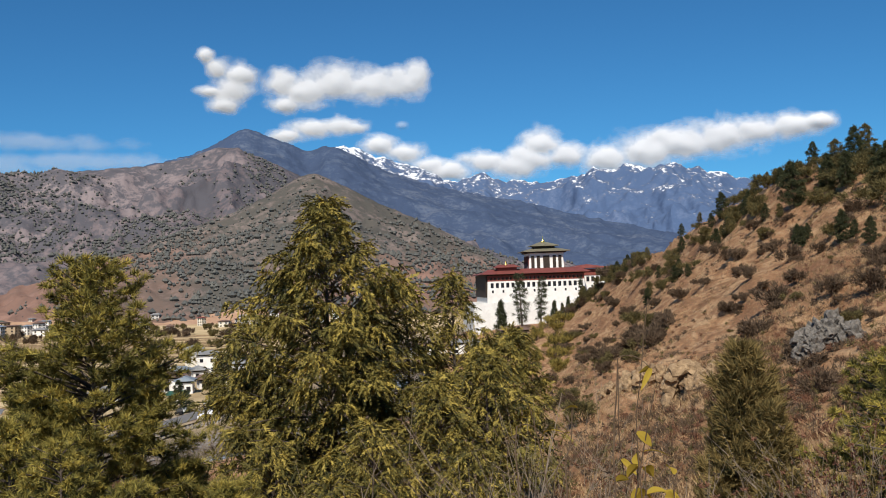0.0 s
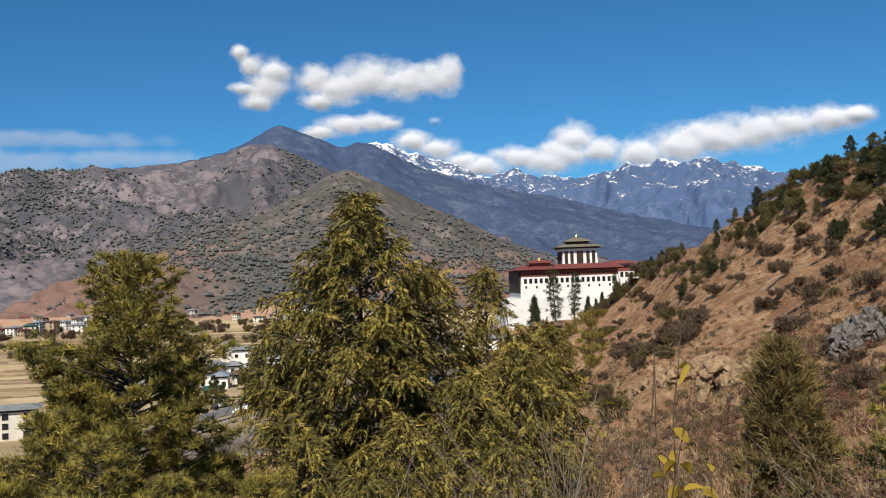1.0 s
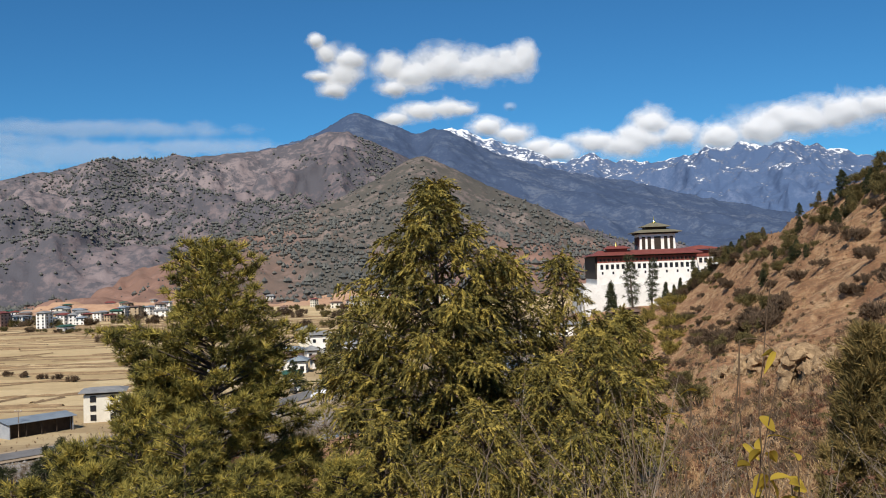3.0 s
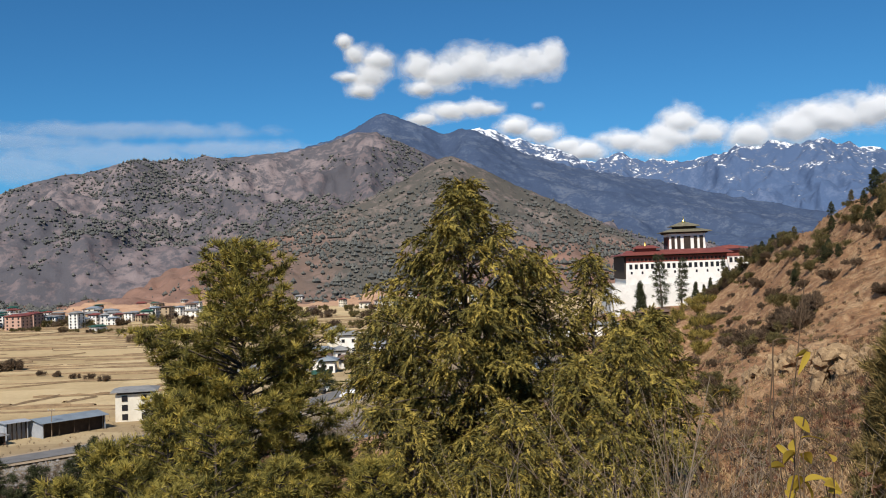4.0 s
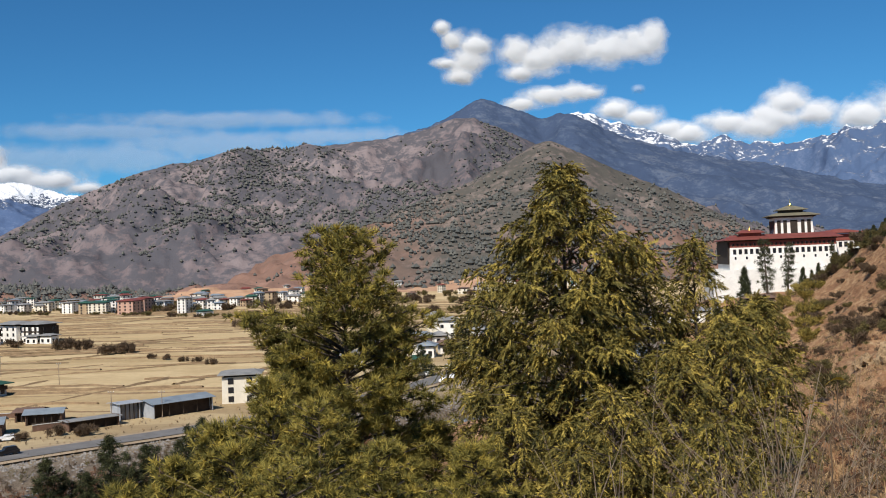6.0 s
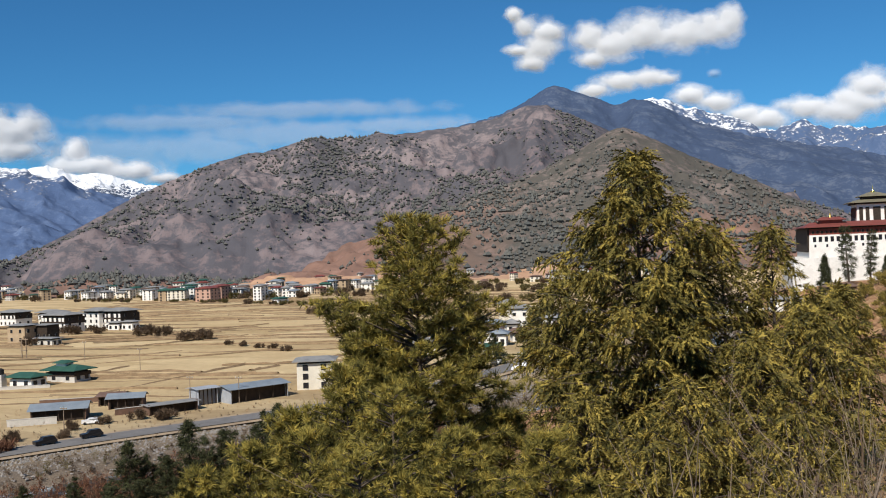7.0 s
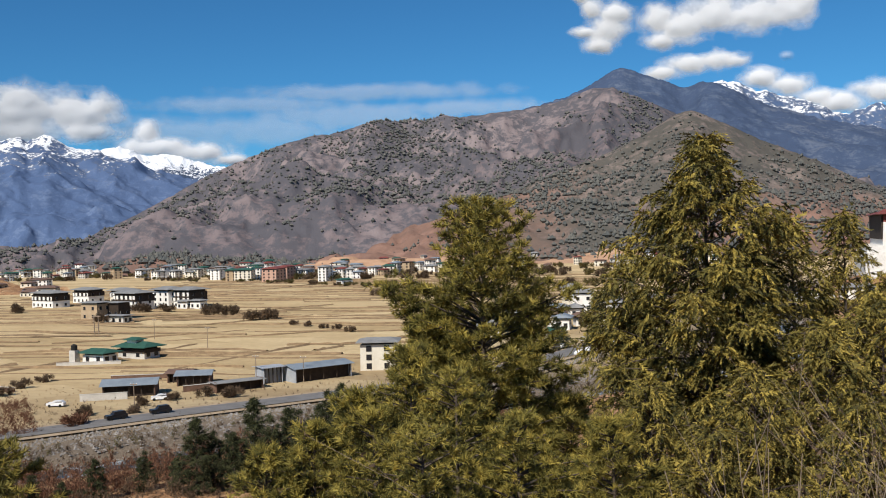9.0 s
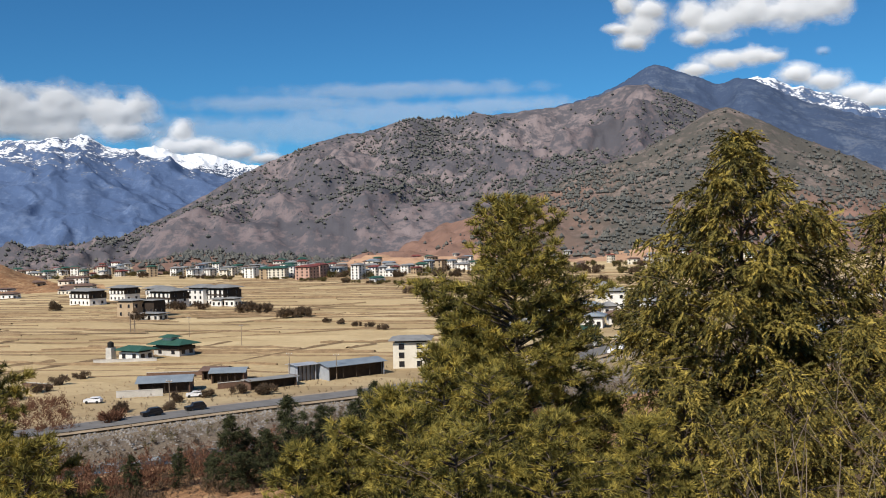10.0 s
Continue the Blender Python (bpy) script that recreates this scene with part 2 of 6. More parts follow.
def height(x, y):
    """The ground's height: valley floor, river bed and the near hill."""
    x, y = np.asarray(x, float), np.asarray(y, float)
    u = river_off(x, y)
    ridge_x = 75 + 0 * y
    ridge_z = np.interp(y, [-300, 0, 100, 170, 210, 260, 322, 400, 463, 500, 545, 640, 800], [60, 58, 56, 56.5, 58, 55.5, 49, 43, 38, 28, 14, 10, 6])
    bank = river_x(y) + 14
    s = np.clip((x - bank) / (ridge_x - bank), 0, 1.6)
    k = np.interp(y, [0, 100, 200, 300, 450], [2.9, 2.9, 2.5, 2.35, 2.5])
    hill = 1.5 + (ridge_z - 1.5) * np.where(s < 1, s ** k, 1 - 0.9 * (s - 1))
    hill = np.maximum(hill, 1.5 + 0.55 * ridge_z * (s > 1))
    hill = hill + (0.8 * wave(x, y, 0.16, 3) + 0.4 * wave(x, y * 0.4, 0.6, 4)) * smooth(0.3, 0.6, s) * np.interp(y, [0, 60, 110], [0.3, 0.5, 1])
    mound = 8.95 * np.exp(-(x * x + y * y) / 20.0 ** 2)
    # the terrace on which the fortress stands
    terrace = 14 * smooth(60, 25, np.hypot((x - 58) * 0.8, y - 575))
    z = np.where(u > 0, np.maximum(hill + mound, terrace), 0.0)
    z = np.where(u <= 0, 0.0, z)
    z = z - 3.2 * smooth(13, 7, np.abs(u))                     # the river bed
    z = z - 2.6 * np.exp(-((x - CLEFT[0]) / 0.85) ** 2 - ((y - CLEFT[1]) / 1.7) ** 2)   # the cleft in the rocks
    far = np.hypot(x, y)
    return z + 0.25 * wave(x, y, 0.03, 9) * smooth(20, 60, -u) * smooth(900, 500, far)


def build_ground():
    az = np.concatenate([np.linspace(-180, -58, 40)[:-1], np.linspace(-58, 34, 520), np.linspace(34, 180, 46)[1:]])
    r = np.concatenate([[0.001], np.geomspace(1.5, 420, 380), np.geomspace(430, 4800, 50)])
    A, R = np.meshgrid(np.radians(az), r)
    X, Y = R * np.sin(A), R * np.cos(A)
    Z = height(X, Y)
    me = grid_mesh("ground", np.stack([X, Y, Z], -1), M_GROUND)
    u = river_off(X, Y)
    zone = np.where(u < 0, 0.5 + 0.5 * smooth(-16, -60, u) * (0.75 + 0.25 * smooth(-60, -130, u)), 0.5 * smooth(16, 10, u))
    a = me.attributes.new("zone", "FLOAT", "POINT")
    a.data.foreach_set("value", zone.reshape(-1).astype(np.float32))
    return tagged(new("ground", me), "dry grass hillside and straw-coloured valley floor with bare soil", "ground", kind="structure")


build_ground()


# ---- mountains ----
def mountain(name, skyline, d_foot, d_ridge, mat, label, rough=60.0, seed=1, foot_z=0.0, power=1.0, jag=0.0, cols=420, rows=110, gully=9.0, crag=0.0, crag_size=420.0):
    """A slope that climbs from its foot to a skyline given as bearing and rise in degrees seen from the eye."""
    sk = np.array(skyline, float)
    az = np.linspace(sk[0, 0], sk[-1, 0], cols)
    el = np.interp(az, sk[:, 0], sk[:, 1])
    pad = np.pad(el, 3, mode="edge")
    el = sum(pad[i:i + cols] * w for i, w in enumerate((0.05, 0.1, 0.2, 0.3, 0.2, 0.1, 0.05)))
    s = np.concatenate([np.linspace(0, 1, rows), [1.03, 1.1, 1.25]])
    P = np.zeros((len(s), cols, 3))
    zr = EYE + d_ridge * np.tan(np.radians(el))
    for j in range(cols):
        a = math.radians(az[j])
        jr = jag * (noise.fractal((az[j] * 2.1, seed, 0.3), 0.7, 2.2, 5)) if jag else 0
        for i, q in enumerate(s):
            d = d_foot + (d_ridge - d_foot) * q
            p = Vector((math.sin(a) * d, math.cos(a) * d, 0))
            w = noise.fractal((p.x / 420 + seed, p.y / 420, 1.7), 0.8, 2.1, 4)
            g = 0.3 if gully <= 0 else abs(noise.fractal((az[j] / gully * 2.0 + 0.9 * w, q * 1.6 + 0.6 * w, seed * 3.1), 0.9, 2.0, 4))
            fl = noise.fractal((p.x / 130, p.y / 130, seed), 0.8, 2.1, 4)
            c = min(q, 1.0)
            env = 4 * c * (1 - c)
            z = foot_z + (zr[j] - foot_z) * c ** power + jr * d_ridge * 0.0175 * c ** 7
            z += rough * env * (w * 0.9 - 0.7 * g + 0.2) + rough * 0.3 * fl * min(1, 3 * env + 0.12)
            if crag:
                z += crag * (min(1, 3 * env) + 0.06) * (noise.ridged_multi_fractal((p.x / crag_size + 0.5 * w, p.y / crag_size, seed * 0.7), 1.0, 2.1, 5, 1.0, 2.0) - 0.9)
            if q > 1:
                z -= (q - 1) * (d_ridge - d_foot) * 0.5
            P[i, j] = (p.x, p.y, z)
    ob = tagged(new(name, grid_mesh(name, P, mat)), label, "mountain", kind="structure")
    return ob, P


_, SCRUB_P = mountain(
    "scrub_mountain",
    [(-50, -0.6), (-44, -0.5), (-41.2, -0.1), (-38.5, 1.4), (-35, 3.25), (-33, 4.2), (-30.5, 5.2), (-28.3, 5.85), (-27.2, 5.9), (-25.5, 6.4), (-23.9, 6.6), (-22.6, 6.5), (-21.5, 6.55), (-19.6, 6.75),
     (-15.8, 7.1), (-13.5, 7.6), (-12.2, 8.0), (-11.2, 7.9), (-9.5, 7.2), (-7, 5.9), (-2.6, 4.1), (0.5, 2.4), (2.7, 1.0), (4.5, 0), (8, -0.6)],
    1700, 2700, M_SCRUB, "brown scrub-covered mountain with wooded gullies", 75, 2, 0.0, 1.05, 0.05, crag=38, crag_size=560)
_, SPUR_P = mountain(
    "scrub_spur",
    [(-40, -1.3), (-29, -1.3), (-26, -0.5), (-23.4, 0.2), (-19.8, 1.6), (-16.6, 2.6), (-13.4, 3.8), (-11.4, 4.5), (-9.4, 5.5), (-7.8, 6.4), (-7, 6.48),
     (-5.6, 5.8), (-3.7, 4.8), (-0.65, 3.4), (2.95, 1.5), (4.1, 0.4), (6, -0.6), (10, -1.0)],
    1290, 1950, M_SPUR, "nearer brown spur dotted with dark trees", 30, 3, 0.0, 1.0, 0.05, 360, 90, crag=14, crag_size=320)
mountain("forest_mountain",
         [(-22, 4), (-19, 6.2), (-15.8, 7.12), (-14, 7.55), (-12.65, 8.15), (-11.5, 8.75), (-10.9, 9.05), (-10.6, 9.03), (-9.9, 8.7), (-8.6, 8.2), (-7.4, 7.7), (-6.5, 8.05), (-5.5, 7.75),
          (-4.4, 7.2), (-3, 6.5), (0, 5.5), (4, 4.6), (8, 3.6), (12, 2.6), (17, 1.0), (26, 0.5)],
         2300, 3500, M_HAZY_FOREST, "steep mountain covered in dark conifer forest", 45, 5, 0, 1.0, 0.09, gully=0, crag=28, crag_size=700)
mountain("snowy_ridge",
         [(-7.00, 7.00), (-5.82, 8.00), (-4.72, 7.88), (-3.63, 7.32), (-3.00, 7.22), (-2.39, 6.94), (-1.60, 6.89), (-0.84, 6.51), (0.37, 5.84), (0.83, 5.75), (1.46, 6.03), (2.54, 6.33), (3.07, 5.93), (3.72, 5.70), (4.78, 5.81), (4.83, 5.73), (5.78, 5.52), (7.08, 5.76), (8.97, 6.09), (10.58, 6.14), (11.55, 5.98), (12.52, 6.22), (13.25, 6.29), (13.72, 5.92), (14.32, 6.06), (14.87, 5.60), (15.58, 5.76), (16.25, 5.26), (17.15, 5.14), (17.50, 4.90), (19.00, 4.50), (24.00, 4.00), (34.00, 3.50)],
         3300, 4300, M_HAZY_RIDGE, "jagged rocky mountain ridge dusted with snow", 60, 8, 0, 1.0, 0.13, 520, 130, gully=0, crag=62, crag_size=420)
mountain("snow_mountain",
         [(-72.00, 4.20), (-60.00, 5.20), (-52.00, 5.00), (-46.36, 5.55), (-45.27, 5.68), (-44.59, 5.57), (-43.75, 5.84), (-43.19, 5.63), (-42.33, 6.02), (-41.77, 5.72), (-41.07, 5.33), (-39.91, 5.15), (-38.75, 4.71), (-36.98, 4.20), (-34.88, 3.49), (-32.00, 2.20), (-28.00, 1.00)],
         3000, 4100, M_HAZY_PEAK, "forested mountain, coloured blue for haze, with snow on its summit", 30, 11, 0, 1.0, 0.12, 420, 110, gully=0, crag=55, crag_size=520)
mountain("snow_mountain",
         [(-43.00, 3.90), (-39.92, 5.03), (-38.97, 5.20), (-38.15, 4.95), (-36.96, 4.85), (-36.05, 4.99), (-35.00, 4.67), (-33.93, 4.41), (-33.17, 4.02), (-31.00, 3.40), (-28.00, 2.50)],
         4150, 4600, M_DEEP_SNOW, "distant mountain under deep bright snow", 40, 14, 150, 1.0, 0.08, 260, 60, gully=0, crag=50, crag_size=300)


# ---- vegetation materials ----
def leaf_material(name, dark, light, through=0.25):
    m, n, l, b = material(name, 0.75, 0, 0.2)
    geo = n.new("ShaderNodeNewGeometry")
    v = coords(n, l)
    f = mix(n, l, 0.5, geo.outputs["Random Per Island"], noise_tex(n, l, v, 0.9, 3))
    col = ramp(n, l, f, [(0.25, dark), (0.75, light)])
    l.new(col, b.inputs["Base Color"])
    tr = n.new("ShaderNodeBsdfTranslucent")
    l.new(col, tr.inputs["Color"])
    ms = n.new("ShaderNodeMixShader")
    ms.inputs[0].default_value = through
    l.new(b.outputs[0], ms.inputs[1])
    l.new(tr.outputs[0], ms.inputs[2])
    l.new(ms.outputs[0], n["Material Output"].inputs["Surface"])
    return m


M_CYPRESS = leaf_material("olive_cypress_sprays", (0.022, 0.024, 0.008), (0.41, 0.31, 0.075), 0.08)
M_DARKPINE = leaf_material("dark_conifer_needles", (0.018, 0.026, 0.014), (0.10, 0.105, 0.045))
M_JUNIPER = leaf_material("brown_green_juniper", (0.07, 0.06, 0.022), (0.33, 0.235, 0.085))
M_TWIG = leaf_material("bare_brown_twigs", (0.055, 0.038, 0.024), (0.18, 0.122, 0.078), 0.1)
M_REDTWIG = leaf_material("russet_bare_twigs", (0.09, 0.04, 0.025), (0.24, 0.12, 0.07), 0.1)
M_DRYGRASS = leaf_material("dry_grass_blades", (0.20, 0.12, 0.06), (0.54, 0.38, 0.21), 0.2)
M_GREENSHRUB = leaf_material("dull_green_shrub_leaves", (0.06, 0.055, 0.022), (0.22, 0.175, 0.07))
M_YELLOWLEAF = leaf_material("yellow_leaves", (0.32, 0.22, 0.03), (0.60, 0.44, 0.06), 0.35)
M_BARK = plain("grey_brown_bark", (0.05, 0.038, 0.03), (0.14, 0.11, 0.085), 3.0, 0.95, relief=0.04)
M_STALK = plain("dry_stalk", (0.14, 0.10, 0.07), (0.34, 0.27, 0.20), 8.0, 0.9)
# the dark tone paints crevice shade, in the hollows of the bump
M_ROCK = plain("tan_broken_rock", (0.10, 0.06, 0.033), (0.50, 0.35, 0.20), 2.2, 0.95, relief=0.25)
M_GREYROCK = plain("grey_lichened_rock", (0.03, 0.028, 0.026), (0.29, 0.26, 0.225), 2.6, 0.95, relief=0.25)

RNG = np.random.RandomState(7)


def unit(v):
    return v / np.maximum(np.linalg.norm(v, axis=-1, keepdims=True), 1e-9)


def blades(P, D, rng, k, length, width, spread):
    """k narrow triangles at each point of P along D, fanned out by spread."""
    n = len(P)
    d = unit(np.repeat(D, k, 0) + rng.normal(0, spread, (n * k, 3)))
    side = unit(np.cross(d, rng.normal(0, 1, (n * k, 3))))
    L = length * rng.uniform(0.6, 1.3, (n * k, 1))
    b = np.repeat(P, k, 0) + rng.normal(0, length * 0.22, (n * k, 3))
    w = width * rng.uniform(0.6, 1.3, (n * k, 1))
    return np.stack([b - side * w, b + side * w, b + d * L], 1)


def tube_tris(paths, radii, sides=5):
    """Tapered tubes round polylines, as loose triangles."""
    out = []
    for p, r in zip(paths, radii):
        p = np.asarray(p, float)
        t = unit(np.gradient(p, axis=0))
        ref = np.array([0.31, 0.2, 0.93]) if abs(t[0] @ np.array([0.31, 0.2, 0.93])) < 0.9 else np.array([1.0, 0, 0])
        a = unit(np.cross(t, ref))
        b = np.cross(t, a)
        rr = np.linspace(r[0], r[1], len(p))[:, None, None]
        ang = np.linspace(0, 2 * np.pi, sides + 1)[None, :, None]
        ring = p[:, None] + rr * (np.cos(ang) * a[:, None] + np.sin(ang) * b[:, None])
        q = [ring[:-1, :-1], ring[:-1, 1:], ring[1:, 1:], ring[1:, :-1]]
        out.append(np.stack([q[0], q[1], q[2]], 2).reshape(-1, 3, 3))
        out.append(np.stack([q[0], q[2], q[3]], 2).reshape(-1, 3, 3))
    return np.concatenate(out)


def conifer_meshes(H, R, seed, limbs, along, tuft, k, mat, shape=0.8, droop=0.45, rise=0.35, bare=0.12, spread=0.55, ragged=0.3, hang=0.7, lean=0.0, gaps=-0.8):
    """Trunk, branches and crown of a conifer of height H and reach R, base at the origin."""
    rng = np.random.RandomState(seed)
    zt = np.linspace(-0.8, H * 0.97, 12)
    bend = np.stack([0.02 * H * np.sin(zt / H * 3 + seed) + lean * zt, 0.02 * H * np.sin(zt / H * 2.3 + seed * 2), zt], 1)
    trunk = tube_tris([bend], [(0.021 * H, 0.012)], 8)
    h = bare + (0.985 - bare) * (np.arange(limbs) + rng.uniform(0, 1, limbs)) / limbs
    h = np.sort(h)
    az = np.arange(limbs) * 2.399 + rng.uniform(-0.5, 0.5, limbs)
    lump = 1 + ragged * np.sin(az * 2 + seed) * np.sin(h * 17 + seed) + rng.uniform(-ragged, ragged, limbs)
    L = R * np.clip((1 - h) ** shape * (0.35 + 0.65 * np.clip((h - bare) / 0.22, 0.35, 1)), 0.05, 1) * lump
    base = np.stack([np.interp(h * H, zt, bend[:, 0]), np.interp(h * H, zt, bend[:, 1]), h * H], 1)
    out = np.stack([np.cos(az), np.sin(az), 0 * az], 1)
    s = np.linspace(0, 1, 7)
    up = rise * (0.4 + 0.9 * h)
    path = base[:, None] + out[:, None] * (L[:, None] * s)[..., None]
    path[..., 2] += L[:, None] * (up[:, None] * s - droop * (1.1 - 0.5 * h[:, None]) * s ** 2)
    branches = tube_tris(list(path), [(0.0035 * H * (0.3 + 0.7 * min(1, q / R)), 0.004) for q in L], 4)
    # tufts: along each limb and on its side twigs
    P, D = [], []
    side = np.stack([-np.sin(az), np.cos(az), 0 * az], 1)
    for i in range(limbs):
        m = max(4, int(along * (0.35 + 0.65 * L[i] / R)))
        q = 0.1 + 0.9 * rng.uniform(0, 1, m) ** 0.7
        c = np.stack([np.interp(q, s, path[i, :, j]) for j in range(3)], 1)
        off = rng.normal(0, 0.20, (m, 1)) * L[i] * (1.15 - 0.7 * q[:, None])
        c = c + side[i] * off
        c[:, 2] += -0.25 * np.abs(off[:, 0]) + rng.normal(0, 0.05 * tuft, m)
        P.append(c)
        dd = out[i] * 0.55 + side[i] * np.sign(off) * 0.35 + np.array([0, 0, -hang]) + rng.normal(0, 0.25, (m, 3))
        D.append(dd)
    top = np.array([[np.interp(H * f, zt, bend[:, 0]), np.interp(H * f, zt, bend[:, 1]), H * f] for f in np.linspace(0.88, 1.0, 10)])
    P.append(top)
    D.append(np.tile([0, 0, 0.8], (len(top), 1)) + rng.normal(0, 0.5, (len(top), 3)))
    P, D = np.concatenate(P), unit(np.concatenate(D))
    # boughs: the tufts gather in lumps with gaps between
    lumps = np.sin(P[:, 0] * 7.1 / R + seed) * np.sin(P[:, 1] * 7.7 / R + 2 * seed) + 0.6 * np.sin(P[:, 2] * 9.5 / R + 1.5 * np.sin(P[:, 0] * 4 / R + seed))
    keep = lumps + rng.normal(0, 0.35, len(P)) > gaps
    P, D = P[keep], D[keep]
    crown = blades(P, D, rng, k, tuft, tuft * 0.065, spread)
    return (tri_mesh("trunk", trunk, M_BARK), tri_mesh("branchwork", branches, M_BARK), tri_mesh("crown", crown, mat))


def plant_tree(meshes, x, y, label, name="conifer", scale=1.0, turn=0.0, group="", z=None, category="tree"):
    zz = float(height(x, y)) - 0.05 if z is None else z
    t = thing(name, pose(x, y, zz, 0, 0, turn) @ Matrix.Scale(scale, 4), label, category, group)
    for n, me in zip(("trunk", "branchwork", "crown"), meshes):
        part(n, me, None, t)
    return t


def polar(az, d):
    return d * math.sin(radians(az)), d * math.cos(radians(az))


def bough_material(name, dark, mid_c, light, through=0.1):
    """Foliage whose sprays differ in tone one from another."""
    m, n, l, b = material(name, 0.7, 0, 0.25)
    att, geo = n.new("ShaderNodeAttribute"), n.new("ShaderNodeNewGeometry")
    att.attribute_name = "tone"
    f = mix(n, l, 0.3, att.outputs["Fac"], geo.outputs["Random Per Island"])
    col = ramp(n, l, f, [(0.12, dark), (0.5, mid_c), (0.88, light)])
    l.new(col, b.inputs["Base Color"])
    tr, ms = n.new("ShaderNodeBsdfTranslucent"), n.new("ShaderNodeMixShader")
    l.new(col, tr.inputs["Color"])
    ms.inputs[0].default_value = through
    l.new(b.outputs[0], ms.inputs[1])
    l.new(tr.outputs[0], ms.inputs[2])
    l.new(ms.outputs[0], n["Material Output"].inputs["Surface"])
    return m


M_SPRAY = bough_material("olive_cypress_plumes", (0.028, 0.031, 0.010), (0.165, 0.135, 0.031), (0.43, 0.325, 0.07), 0.06)
M_TUFT = bough_material("olive_pine_tufts", (0.04, 0.042, 0.013), (0.22, 0.19, 0.044), (0.54, 0.42, 0.09), 0.14)


def plumes(P, D, rng, k, size, width):
    """Feathery hanging sprays: k blades set alternately along each drooping axis."""
    n = len(P)
    f = np.tile(np.linspace(0.02, 1, k), n)[:, None] + rng.uniform(-0.04, 0.04, (n * k, 1))
    d = np.repeat(D, k, 0)
    up = np.repeat(unit(rng.normal(0, 0.45, (n, 3)) + [0, 0, 1.0]), k, 0)
    w = unit(np.cross(d, up))
    L = np.repeat(size * rng.uniform(0.65, 1.3, (n, 1)), k, 0)
    base = np.repeat(P, k, 0) + d * L * f - np.array([0, 0, 1.0]) * L * 0.30 * f ** 2
    sign = np.tile(np.where(np.arange(k) % 2, 1.0, -1.0), n)[:, None]
    dd = unit(d * 0.75 + w * sign * (0.8 - 0.45 * f) + rng.normal(0, 0.2, (n * k, 3)) - [0, 0, 0.25])
    side = unit(np.cross(dd, up + rng.normal(0, 0.5, (n * k, 3))))
    bl = L * 0.40 * (1.05 - 0.5 * f) * rng.uniform(0.7, 1.25, (n * k, 1))
    wd = width * rng.uniform(0.7, 1.3, (n * k, 1))
    return np.stack([base - side * wd, base + side * wd, base + dd * bl], 1)


def bursts(P, D, rng, k, size, width):
    """Needle tufts: k needles fanning out from each twig's end."""
    n = len(P)
    d = unit(np.repeat(D, k, 0) + rng.normal(0, 0.62, (n * k, 3)))
    side = unit(np.cross(d, rng.normal(0, 1, (n * k, 3))))
    L = np.repeat(size * rng.uniform(0.7, 1.25, (n, 1)), k, 0) * rng.uniform(0.7, 1.15, (n * k, 1))
    base = np.repeat(P, k, 0) - d * L * 0.12
    wd = width * rng.uniform(0.7, 1.3, (n * k, 1))
    return np.stack([base - side * wd, base + side * wd, base + d * L], 1)


